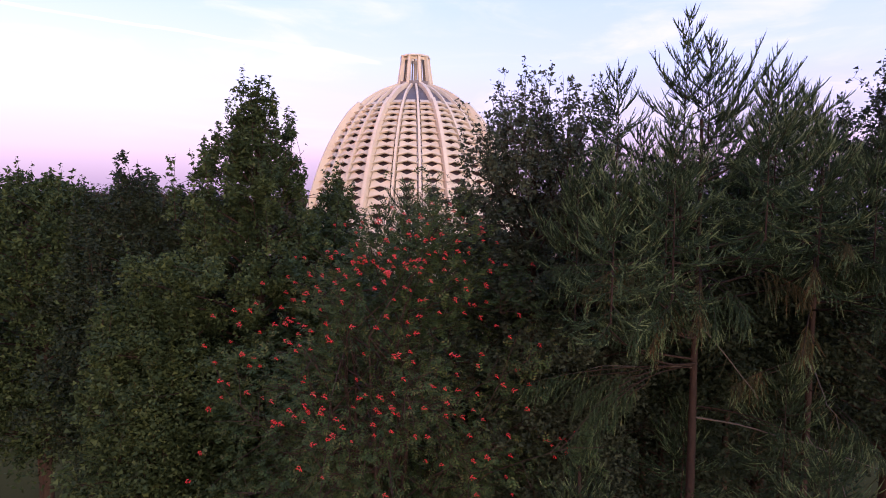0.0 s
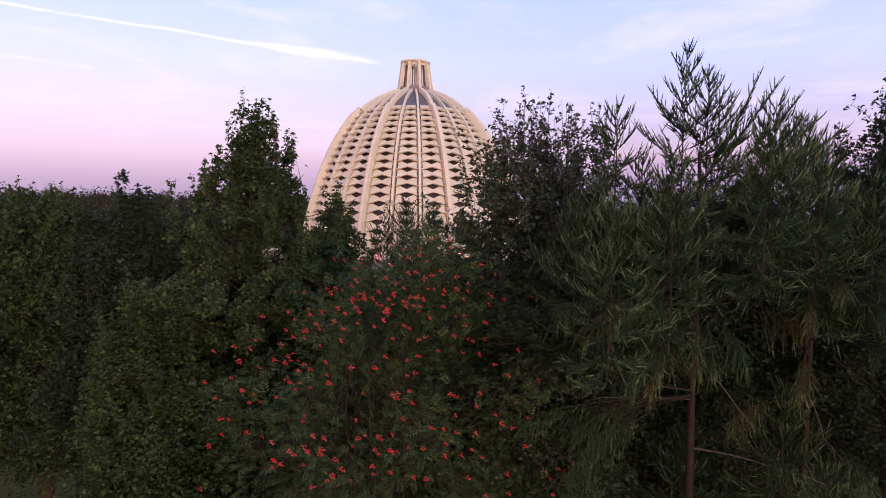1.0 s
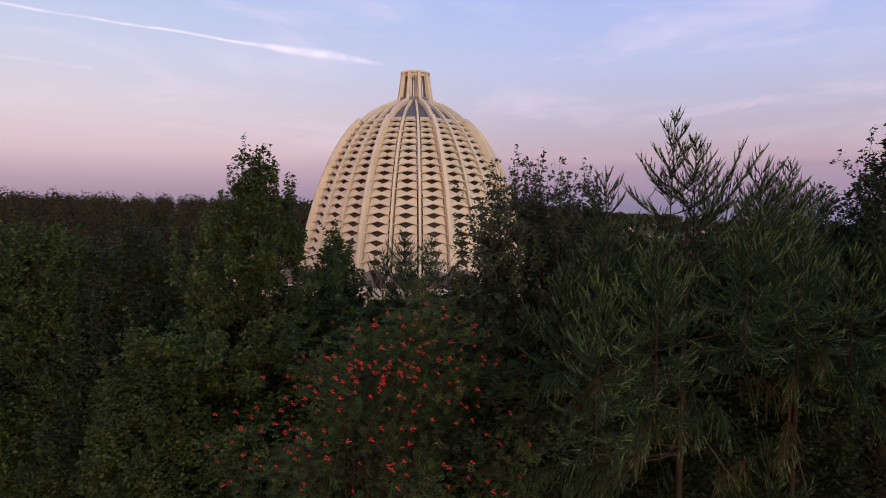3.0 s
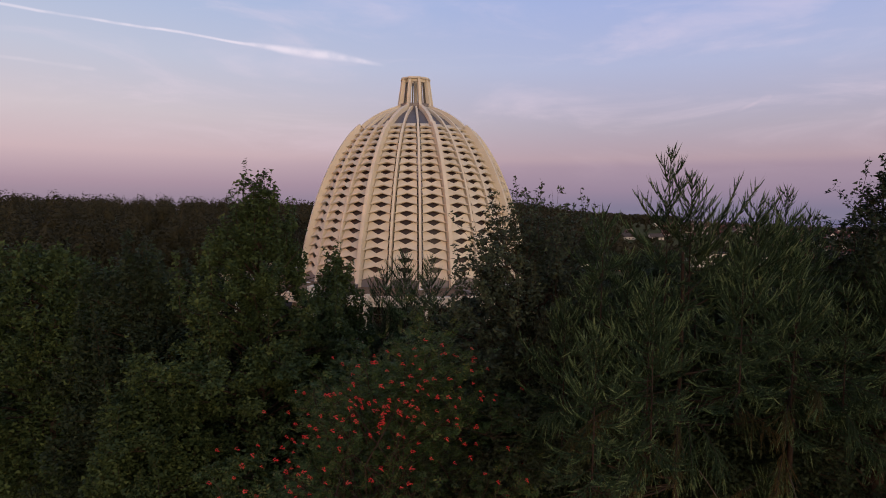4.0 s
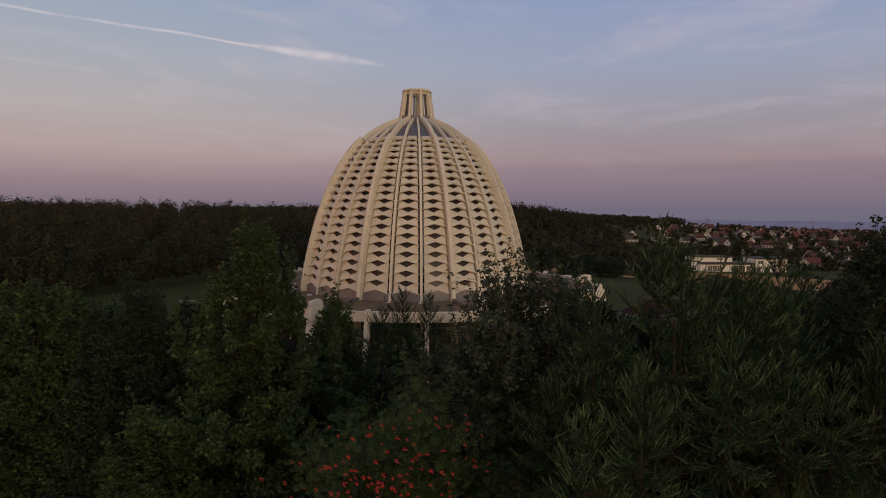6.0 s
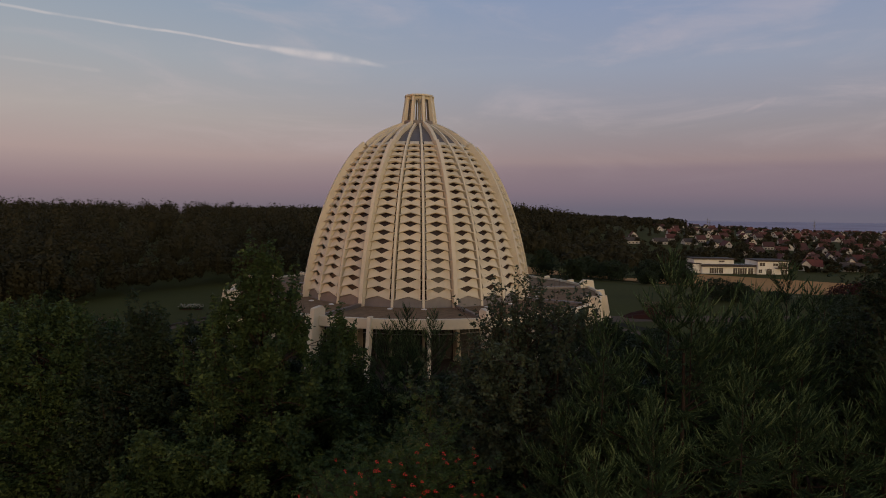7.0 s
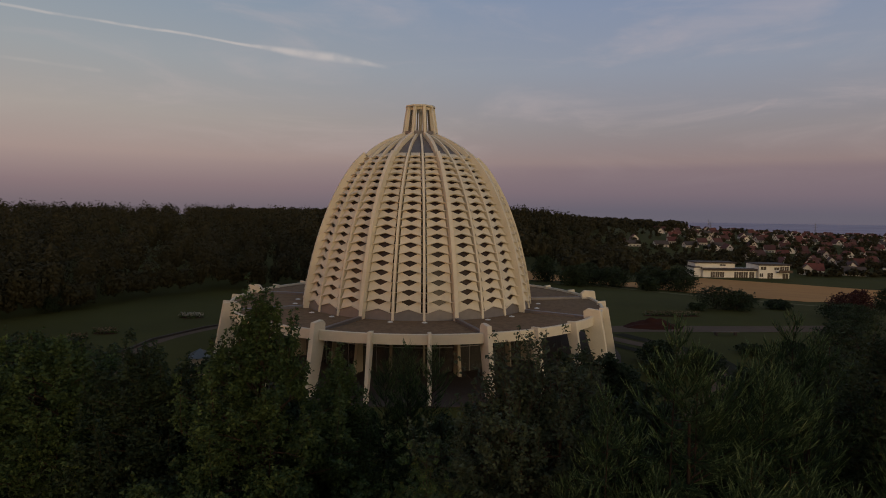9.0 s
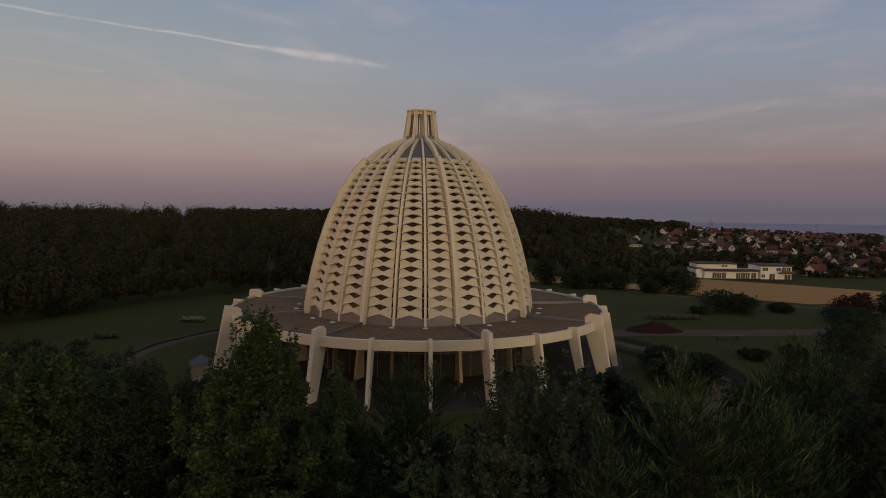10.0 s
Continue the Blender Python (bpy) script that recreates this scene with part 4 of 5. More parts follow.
def near_grove():
    broadleaf(-4.2, -55.7, 13.65, 3.4, 3.3, "spire", 3, 84000, 0.13, M_LEAF, "tall leafy green tree with a pointed crown beside the rowan", sparse_top=0.85, cluster=0.30, fine=True)
    broadleaf(-6.2, -57.3, 8.9, 3.2, 1.7, "round", 6, 22000, 0.14, M_LEAF, "low bright green leafy tree beside the rowan", cluster=0.34, fine=True)
    rowan(-0.75, -60.7, 10.35, 4.0, 2.85, 5)
    broadleaf(2.85, -59.0, 12.9, 4.5, 2.1, "dome", 7, 62000, 0.105, M_LEAF_GREY, "dense dark green tree with loose twigs at its top", stems=2, sparse_top=0.7, cluster=0.32, fine=True, fan=(110, 1.85, 1.28))
    broadleaf(9.75, -59.75, 14.15, 6.0, 2.2, "egg", 8, 32000, 0.11, M_LEAF_DARK, "dark leafy tree with an open ragged crown", sparse_top=0.5, fine=True, fan=(30, 1.7, 1.2))
    broadleaf(-12.0, -51.6, 11.65, 2.9, 3.6, "round", 9, 36000, 0.165, M_LEAF, "round-crowned green tree with a forked trunk", stems=2, cluster=0.46, fine=True)
    broadleaf(-8.2, -53.0, 11.7, 1.6, 2.7, "egg", 10, 34000, 0.15, M_LEAF_DARK, "dark green tree with upright leafy shoots", sparse_top=0.25, cluster=0.42, fine=True)
    broadleaf(-6.4, -52.6, 11.3, 1.6, 2.0, "egg", 11, 18000, 0.15, M_LEAF_DARK, "slim dark green tree in the grove", cluster=0.3, fine=True)
    broadleaf(-16.2, -53.5, 11.5, 3.5, 3.0, "round", 12, 18000, 0.19, M_LEAF, "broad green tree at the grove's edge", cluster=0.48)
    broadleaf(-2.65, -53.6, 11.5, 4.0, 1.25, "egg", 13, 18000, 0.13, M_LEAF, "slim leafy tree behind the rowan", sparse_top=0.4, fine=True)
    broadleaf(-4.6, -49.6, 9.0, 3.0, 2.3, "round", 14, 17000, 0.18, M_LEAF_DARK, "low dark tree near the temple", cluster=0.44)
    broadleaf(1.6, -54.6, 10.6, 3.0, 1.9, "egg", 15, 22000, 0.15, M_LEAF_DARK, "low dark tree behind the rowan", cluster=0.3)
    broadleaf(4.6, -53.6, 11.8, 3.6, 2.2, "egg", 16, 20000, 0.16, M_LEAF_DARK, "dark leafy tree near the temple", sparse_top=0.4)
    broadleaf(6.8, -50.6, 11.0, 3.5, 2.3, "egg", 17, 20000, 0.17, M_LEAF_DARK, "low dark tree near the terrace", cluster=0.44)
    broadleaf(13.8, -52.0, 11.4, 3.0, 2.8, "round", 18, 20000, 0.19, M_LEAF_DARK, "broad dark tree at the garden's edge", cluster=0.34)
    broadleaf(17.5, -55.0, 12.2, 3.0, 2.8, "round", 21, 18000, 0.19, M_LEAF_DARK, "broad dark tree beyond the larches", cluster=0.34)
    for i, (x, y, top, low, r) in enumerate([(5.4, -58.6, 11.9, 4.2, 1.7), (8.6, -57.0, 12.2, 2.8, 2.1), (7.0, -58.2, 11.8, 6.6, 1.7), (3.6, -56.4, 9.6, 4.6, 1.6), (6.2, -55.6, 11.3, 4.4, 1.9),
                                             (10.8, -53.6, 9.0, 1.5, 2.2), (-0.6, -57.6, 7.0, 0.8, 1.6), (0.7, -53.0, 9.8, 1.5, 1.8), (-1.9, -51.2, 9.1, 1.2, 1.8), (3.0, -51.0, 8.8, 1.4, 2.0)]):
        broadleaf(x, y, top, low, r, "round", 30 + i, 15000 if top > 11 else 10000, 0.14, M_LEAF_DARK, "dark leafy undergrowth tree beneath the larches", cluster=0.36)
    larch(4.80, -61.25, 13.9, [(-0.30, 0.15, 10.6, 14.05, 1.30), (-1.62, -0.35, 11.2, 12.95, 0.60), (-2.3, -2.3, 9.3, 11.4, 0.85), (-1.4, -2.12, 9.6, 12.0, 0.85),
                                (0.12, 0.1, 11.4, 13.65, 0.75), (0.02, -1.87, 10.4, 12.5, 0.85), (1.25, 0.0, 10.6, 13.2, 0.95), (1.2, -1.3, 9.9, 12.0, 1.0), (0.6, 0.8, 10.0, 12.7, 1.2),
                                (-0.9, 0.3, 9.8, 12.2, 1.2), (-1.6, 0.4, 9.2, 11.9, 1.0), (-0.9, -0.7, 9.0, 11.7, 1.0), (-2.2, -0.2, 9.0, 11.4, 0.9), (2.0, 0.3, 10.2, 12.8, 0.95)], 23,
          "larch with drooping needled boughs and a red-brown trunk", 0.125, trunk_top=12.4,
          sweeps=[(11.8, (0.85, -0.1, 13.62)), (11.9, (1.30, 0.1, 13.55)), (11.6, (1.70, 0.15, 13.3)), (11.4, (2.1, 0.1, 13.0)), (11.3, (2.6, 0.2, 12.8))],
          fringes=[(10.1, (-2.6, -2.0, 9.7)), (9.8, (-2.1, -2.5, 9.1)), (9.7, (-1.7, -2.2, 8.9)), (9.9, (-1.2, -2.5, 9.3)), (9.8, (-0.7, -2.0, 9.1)), (9.9, (-2.9, -1.6, 10.0)), (9.7, (-0.4, -2.3, 9.35)),
                   (8.14, (-2.3, -0.6, 7.7)), (8.12, (-3.2, -0.5, 7.9)), (8.16, (-2.45, -0.8, 7.0)), (8.10, (-2.3, -0.6, 6.5)),
                   (7.4, (1.5, -1.1, 7.0)), (9.9, (0.9, -1.6, 9.6)), (10.0, (1.7, -1.2, 9.9))],
          limbs=[(8.08, (-1.95, -0.25, 8.05)), (8.9, (0.62, -0.9, 7.75)), (7.2, (2.6, -1.1, 6.9))], dens=150)
    larch(7.5, -60.3, 13.3, [(0, 0, 9.6, 12.6, 1.4), (-0.9, -2.6, 9.9, 11.8, 0.85), (-1.6, -2.9, 5.6, 7.6, 0.95), (-1.2, -1.2, 6.0, 8.3, 1.0), (-2.6, -0.4, 5.4, 7.2, 0.9), (-0.55, 0.05, 10.4, 12.85, 0.8), (0.9, -1.2, 9.6, 12.0, 1.0), (1.6, -0.4, 10.0, 12.7, 1.0)], 24,
          "larch with long hanging branches beside the grove", 0.12, trunk_top=12.0,
          sweeps=[(10.6, (0.6, 0.2, 12.8)), (10.2, (1.3, 0.1, 12.4))],
          fringes=[(10.4, (-1.6, -3.1, 10.3)), (10.2, (-1.2, -3.3, 10.0)), (10.3, (-0.9, -3.4, 10.5)), (10.0, (-2.0, -2.9, 9.9)), (9.0, (-1.9, -2.6, 8.7)), (7.4, (-0.4, -2.5, 6.9)),
                   (6.6, (-1.0, -2.6, 6.0)), (9.2, (0.2, -2.6, 9.0)), (8.0, (-2.4, -1.6, 7.9))],
          limbs=[(7.9, (-1.0, -2.1, 7.55)), (6.5, (-0.6, -2.0, 6.2))], dens=120)
    larch(9.15, -57.3, 13.8, [(0, 0, 6.5, 13.55, 2.0), (0.75, 0.2, 10.8, 13.0, 0.8), (-0.7, -0.2, 11.0, 12.9, 0.7)], 25, "slim young larch with a pointed top", 0.10, dens=75)
    larch(-0.35, -51.6, 11.6, [(0, 0, 5.5, 11.5, 1.2), (0.8, 0.2, 6.0, 11.3, 1.1), (-0.75, -0.1, 6.0, 10.9, 1.1), (0.1, -0.5, 6.0, 10.5, 1.1)], 26, "small young larch standing before the temple", 0.08, dens=80)
    larch(2.6, -62.0, 8.6, [(0, 0, 4.4, 6.9, 0.9)], 27, "small drooping larch under the taller trees", 0.06, dens=110)


near_grove()


def bush(x, y, h, r, seed, leaves, mat, label, category="bush", name="bush", size=0.30):
    """A rounded shrub of many leafy sprays on short stems."""
    return broadleaf(x, y, gz(x, y) + h, gz(x, y) + 0.25, r, "round", seed, leaves, size, mat, label, stems=2, category=category, name=name, cluster=0.16 * r + 0.1)[0]


def garden_trees():
    for i, (x, y, h, r) in enumerate([(31, 74, 6.5, 3.2), (36, 66, 4.5, 3.6), (46, 69, 4.4, 4.4), (56, 70, 5.2, 4.0), (61, 66, 5.4, 4.4), (52, 61, 3.0, 2.0), (41, 72, 5.0, 4.0)]):
        bush(x, y, h, r, 40 + i, 3600, M_LEAF_DARK, "round dark fruit tree at the edge of the wheat field", "tree", "orchard_tree", 0.46)
    for i, (x, y, h, r) in enumerate([(51.5, 30, 3.6, 3.4), (54.5, 28.5, 3.2, 2.8), (58, 33, 1.8, 2.0), (47.0, 27, 1.0, 1.0), (64, 32, 1.2, 2.2), (43.5, -4.5, 1.3, 1.2), (38.7, -4.4, 0.9, 1.3), (25.6, -8.6, 2.2, 1.7), (28.4, -13.4, 2.4, 2.0), (24.4, -14.0, 2.0, 1.8)]):
        bush(x, y, h, r, 60 + i, 2600, M_LEAF_DARK, "clipped dark green shrub on the lawn")
    for i, (x, y, h, r) in enumerate([(75.5, 31, 3.2, 2.6), (79, 32, 4.0, 2.0)]):
        bush(x, y, h, r, 75 + i, 2600, M_SHRUB, "purple-leaved shrub at the lawn's far edge")
    for i, (x, y, h, r) in enumerate([(84.5, 33, 4.5, 2.4), (66, 16, 2.6, 3.4), (60, 8, 2.6, 3.0), (47, -8, 4.4, 3.2), (56, -14, 5.0, 4.0), (68, 22, 2.0, 3.0), (46, -18, 4.5, 3.6), (34, -24, 5.0, 3.6), (22, -34, 5.5, 3.2)]):
        bush(x, y, h, r, 80 + i, 3800, M_LEAF_DARK, "large dark shrub beside the garden path", size=0.28)
    for i, (x, y, h, r) in enumerate([(-62, 14, 4.5, 2.2), (-55, 20, 3.5, 1.6), (-26, -26, 6.0, 3.4), (-32, -22, 5.5, 3.4), (-20, -34, 7.0, 3.2), (-38, -25, 5.2, 3.4), (-28, -36, 7.5, 3.6)]):
        bush(x, y, h, r, 95 + i, 5000, M_LEAF_DARK, "dark leafy tree on the lawn near the grove", "tree", "small_tree", 0.26)


M_SHRUB = foliage("purple_leaf", (0.050, 0.018, 0.020), (0.062, 0.026, 0.026), (0.075, 0.040, 0.032))
garden_trees()


def woods(name, spots, seed, per_tree, size, label):
    """Far woodland: for every tree (x, y, height, radius) a crown of rounded lumps, clad in leaf sprays that lie on the lumps."""
    rng = np.random.default_rng(seed)
    out = []
    total = per_tree
    for x, y, h, r in spots:
        g = gz(x, y)
        d = math.hypot(x, y + 71)
        per_tree = max(110, int(total * min(1.0, (125 / d) ** 1.6))) if name == "west_woods" else total
        lumps = unit(rng.normal(size=(13, 3))) * rng.uniform(0.25, 0.66, (13, 1)) + [0, 0, 0.08]
        k = rng.integers(0, 13, per_tree)
        n = unit(rng.normal(size=(per_tree, 3)) + [0, 0, 0.25])
        pos = np.array([x, y, g + h * 0.52]) + (lumps[k] + n * rng.uniform(0.30, 0.38, (per_tree, 1))) * [r, r, h * 0.48]
        pos[:, 2] = np.minimum(pos[:, 2], g + h)
        n = unit(n + rng.normal(size=(per_tree, 3)) * 0.14 + [0, 0, 0.15])
        s = unit(np.cross(n, rng.normal(size=(per_tree, 3))))
        t = np.cross(n, s)
        t = np.where(t[:, 2:] > 0, -t, t)                 # sprays hang
        big = size * (total / per_tree) ** 0.32
        L = big * rng.uniform(0.6, 1.2, (per_tree, 1))
        out.append(np.stack([pos - s * L * 0.5, pos + s * L * 0.5 + t * L * 0.15, pos + t * L], 1))
        a, e = np.linspace(0, 2 * math.pi, 8), np.linspace(-1.2, 1.4, 5)
        A, B = np.meshgrid(a, e)
        ball = np.stack([np.cos(A) * np.cos(B), np.sin(A) * np.cos(B), np.sin(B)], -1)
        ball = np.array([x, y, g + h * 0.50]) + ball * [r * 0.30, r * 0.30, h * 0.24]
        q = np.stack([ball[:-1, :-1], ball[:-1, 1:], ball[1:, 1:], ball[1:, :-1]], 2).reshape(-1, 4, 3)
        out += [q[:, [0, 1, 2]], q[:, [0, 2, 3]]]
    ob = quads(name, np.concatenate(out), M_WOODS)
    return tagged(ob, label, "woodland", kind="stuff")


def wood_edge(x):
    """The y of the west wood's foot."""
    return float(np.interp(x, [-160, -66, -57.3, -51.5, -47.8, -41.3, -33.8, -20, 30], [-40, -2, 12.4, 22.5, 36, 42.5, 45.5, 53, 80]))


def make_woods():
    rng = np.random.default_rng(77)
    west = []
    for gx in np.arange(-290, 30, 7.2):
        for gy in np.arange(-40, 300, 7.2):
            x, y = gx + rng.uniform(-3.4, 3.4), gy + rng.uniform(-3.4, 3.4)
            into = (y - wood_edge(x)) * (0.6 if x < -47 else 1.0)
            if into < 3 or (into > 40 and rng.uniform() < (0.3 if into < 90 else 0.5)):
                continue
            near = max(0.0, 1 - into / 60)
            west.append((x, y, (1 - 0.25 * float(sstep(-85, -10, x)) - 0.22 * float(sstep(-4, 28, x))) * (16.6 - 6.5 * near ** 1.3 - 1.2 * min(1.0, into / 200)) * rng.uniform(0.82, 1.06), rng.uniform(3.2, 5.6)))
    for x in np.concatenate([np.arange(-120, 6, 2.4), np.arange(-70, -44, 1.3)]):   # low growth along the wood's foot
        west.append((x, wood_edge(x) + rng.uniform(0.5, 4.0), rng.uniform(4, 8.5), rng.uniform(1.8, 3.2)))
    woods("west_woods", west, 78, 700, 0.50, "dark mixed woodland along the lawn's edge at dusk")
    east = []
    for _ in range(1950):
        x, y = rng.uniform(-60, 330), rng.uniform(120, 800)
        if x > 0.245 * (y + 71) + 36 + 12 * math.sin(y * 0.05) or (y < 215 and x < 240):
            if not (y < 215 and y > 185 and x < 120):
                continue
        east.append((x, y, rng.uniform(9, 15) * (1 + 0.55 * float(sstep(0.30, 0.17, x / (y + 71)) * sstep(0.06, 0.14, x / (y + 71)))), rng.uniform(4.5, 7.5)))
    woods("valley_woods", east, 79, 80, 1.95, "dark wooded slope behind the temple")
    far = []
    for i in range(520):
        a = rng.uniform(-0.35, 0.42)
        d = rng.uniform(900, 1250)
        far.append((d * math.sin(a), d * math.cos(a) - 71, rng.uniform(9, 15), rng.uniform(10, 18)))
    woods("ridge_woods", far, 80, 55, 5.2, "dark far ridge of woods")
    scattered = []
    for i in range(1050):
        y = 236 + 600 * rng.uniform() ** 1.3
        x = rng.uniform(0.25, 1.05) * (y + 71)
        if (y < 262 and 110 < x < 215) or (y < 275 and x > 200):
            continue
        scattered.append((x, y, rng.uniform(4.0, 8.5), rng.uniform(2.2, 4.2)))
    for i in range(150):
        y = rng.uniform(240, 345)
        x = rng.uniform(0.40, 1.02) * (y + 71)
        if (y < 268 and x < 215) or (y < 262 and 205 < x < 320):
            continue
        scattered.append((x, y, rng.uniform(4.0, 7.5), rng.uniform(2.4, 4.4)))
    for x in np.arange(204, 345, 2.6):
        scattered.append((x, 236 + 0.08 * (x - 204) + rng.uniform(-4, 5), rng.uniform(2.2, 5.5), rng.uniform(1.6, 3.0)))
    woods("town_trees", scattered, 81, 60, 1.55, "dark garden trees between the houses of the town")


make_woods()


# ---------------------------------------------------------------- garden and field
def make_garden():
    sheet("wheat_field", [(15, 72), (40, 80), (63, 60), (82, 51), (105, 65), (132, 86), (222, 160), (205, 182), (176, 203), (143, 224), (110, 196), (84, 172), (40, 140), (15, 120)], 0.12,
          M_WHEAT, "ripe golden wheat field below the garden", "field")
    ribbon("garden_path", [(24.6, 9.6), (30, 10.2), (37, 10.2), (50, 10.4), (62, 12)], 4.2, 0.03, M_PATH, "pale gravel path across the lawn", "path")
    ribbon("garden_path", [(24.0, 5), (26.5, 1.2), (30.0, -3.2), (31.2, -9), (29.0, -17), (22, -26)], 2.0, 0.045, M_PATH, "curved gravel path beside the terrace", "path")
    ribbon("border_bed", [(26.6, 6.4), (29.4, 1.6), (32.4, -3.0), (33.4, -9), (31.4, -17)], 1.9, 0.05, M_BORDER, "dark planted soil border beside the curved path", "flower bed")
    ribbon("border_bed", [(22.6, 2.5), (24.2, -0.6), (27.2, -5.0), (28.2, -10)], 1.6, 0.05, M_BORDER, "dark soil border beside the terrace", "flower bed")
    ribbon("garden_path", [(-23, 13), (-27.5, 8.5), (-31, 1), (-31.5, -8), (-28, -16)], 1.4, 0.03, M_PATH, "curved path with a kerb round the temple lawn", "path")
    ribbon("field_track", [(38, 74), (60, 50), (84, 38), (110, 44), (150, 70)], 2.6, 0.05, M_PATH_GRASS, "pale worn grass track at the garden's edge", "path")
    # curved low wall on the west lawn
    bm = bmesh.new()
    pts = [(-24.2, 13.4), (-28.2, 8.6), (-31.8, 1), (-32.3, -8), (-28.8, -16.3)]
    for (x0, y0), (x1, y1) in zip(pts, pts[1:]):
        d = Vector((x1 - x0, y1 - y0, 0)).normalized()
        s = Vector((-d.y, d.x, 0)) * 0.16
        a, b = Vector((x0, y0, -0.1)), Vector((x1, y1, -0.1))
        lo = [a - s, b - s, b + s, a + s]
        v = [bm.verts.new(q) for q in lo] + [bm.verts.new(q + Vector((0, 0, 0.36))) for q in lo]
        for f in ((0, 1, 2, 3), (4, 5, 6, 7), (0, 1, 5, 4), (1, 2, 6, 5), (2, 3, 7, 6), (3, 0, 4, 7)):
            bm.faces.new([v[i] for i in f])
    tagged(part("garden_wall", bm, M_FLOOR, None), "low curved grey stone wall on the lawn", "wall", kind="structure")
    # mound of red-brown earth
    rng = np.random.default_rng(31)
    bm = bmesh.new()
    bmesh.ops.create_grid(bm, x_segments=26, y_segments=26, size=1.0)
    for v in bm.verts:
        d = math.hypot(v.co.x, v.co.y)
        hgt = max(0, 1 - d) ** 0.9 * 1.4
        n = noise.noise(Vector((v.co.x * 3, v.co.y * 3, 1.7)))
        v.co = Vector((v.co.x * 4.3, v.co.y * 2.2, hgt * (1 + 0.35 * n) - 0.04 + 0.05 * n * (d < 1)))
    heap = part("earth_mound", bm, M_SOIL, None)
    heap.location = (33.2, 11.6, 0.0)
    tagged(heap, "low mound of red-brown earth beside the path", "mound")
    # flower beds
    def bed(x, y, rx, ry, seed, n, mat, label):
        r = np.random.default_rng(seed)
        thing = new("flower_bed")
        thing.location = (x, y, gz(x, y))
        tagged(thing, label, "flower bed")
        bm = bmesh.new()
        bmesh.ops.create_cone(bm, cap_ends=True, segments=20, radius1=1, radius2=0.85, depth=0.12, matrix=Matrix.Diagonal((rx, ry, 1, 1)))
        part("soil", bm, M_SOIL, thing)
        a, d = r.uniform(0, 2 * math.pi, n), np.sqrt(r.uniform(0, 0.9, n))
        pos = np.stack([rx * d * np.cos(a), ry * d * np.sin(a), r.uniform(0.1, 0.55, n)], -1)
        h = n // 2
        quads("foliage", leaf_quads(r, pos[:h], 0.3, 0.16), M_LEAF, thing)
        pos[h:, 2] += 0.2
        quads("blossom", leaf_quads(r, pos[h:], 0.22, 0.2), mat, thing, "pale flower heads")
    bed(-32.8, 16.4, 1.9, 0.9, 51, 420, M_FLOWER, "oval bed of white flowers on the lawn")
    bed(-39.2, 5.0, 1.6, 0.8, 52, 360, M_FLOWER_DIM, "oval bed of faded flowers on the lawn")
    bed(-40.6, 1.4, 1.3, 0.7, 53, 260, M_FLOWER_DIM, "small bed of faded flowers on the lawn")
    bed(40.0, 21.0, 5.0, 0.9, 54, 700, M_FLOWER_DIM, "long bed of faded flowers on the lawn")
    bed(-49.0, -9.0, 0.9, 0.6, 55, 160, M_FLOWER, "small bed of white flowers by the trees")
    # benches
    def bench(x, y, ang):
        b = new("garden_bench")
        tagged(b, "long backless wooden garden bench on the lawn", "bench")
        for i in range(3):
            bm = bmesh.new()
            box(bm, -1.9, 1.9, -0.25 + i * 0.18, -0.11 + i * 0.18, 0.42, 0.47, 0.01)
            part("slat", bm, M_WOOD, b)
        for s in (-1.35, 1.35):
            bm = bmesh.new()
            box(bm, s - 0.12, s + 0.12, -0.22, 0.22, -0.02, 0.42, 0.02)
            part("leg", bm, M_FLOOR, b)
        b.matrix_basis = pose(x, y, gz(x, y), 0, 0, ang)
    bench(41.0, 6.2, 3)
    # small glazed pavilion beside the terrace
    pv = new("glass_pavilion")
    tagged(pv, "small pavilion with a pale glazed pyramid roof", "pavilion")
    bm = bmesh.new()
    box(bm, -1.5, 1.5, -1.5, 1.5, 0, 2.0, 0.03)
    part("wall", bm, M_COLUMN, pv)
    apex, cs = Vector((0, 0, 2.9)), [Vector((sx * 1.75, sy * 1.75, 2.02)) for sx, sy in ((-1, -1), (1, -1), (1, 1), (-1, 1))]
    for i in range(4):
        bm = bmesh.new()
        bm.faces.new([bm.verts.new(q) for q in (cs[i], cs[(i + 1) % 4], apex)])
        bmesh.ops.solidify(bm, geom=bm.faces[:], thickness=0.05)
        part("roof_pane", bm, M_SKYGLASS, pv, "pale blue-grey glass roof pane")
    pv.matrix_basis = pose(-20.9, -13.4, 0, 0, 0, 20) @ Matrix.Diagonal((0.62, 0.62, 0.85, 1))


M_PATH_GRASS = surface("worn_grass", (0.13, 0.12, 0.06), (0.08, 0.075, 0.035), 0.3, 0.95, 0.5, 6.0)
M_BORDER = surface("dark_planted_soil", (0.026, 0.024, 0.014), (0.016, 0.015, 0.010), 1.5, 0.95, 0.8, 8.0)
M_FLOWER_DIM = foliage("faded_flowers", (0.16, 0.12, 0.07), (0.20, 0.15, 0.09), (0.26, 0.22, 0.16))
M_SKYGLASS = glass("roof_glass", (0.20, 0.24, 0.28), 0.15)
make_garden()


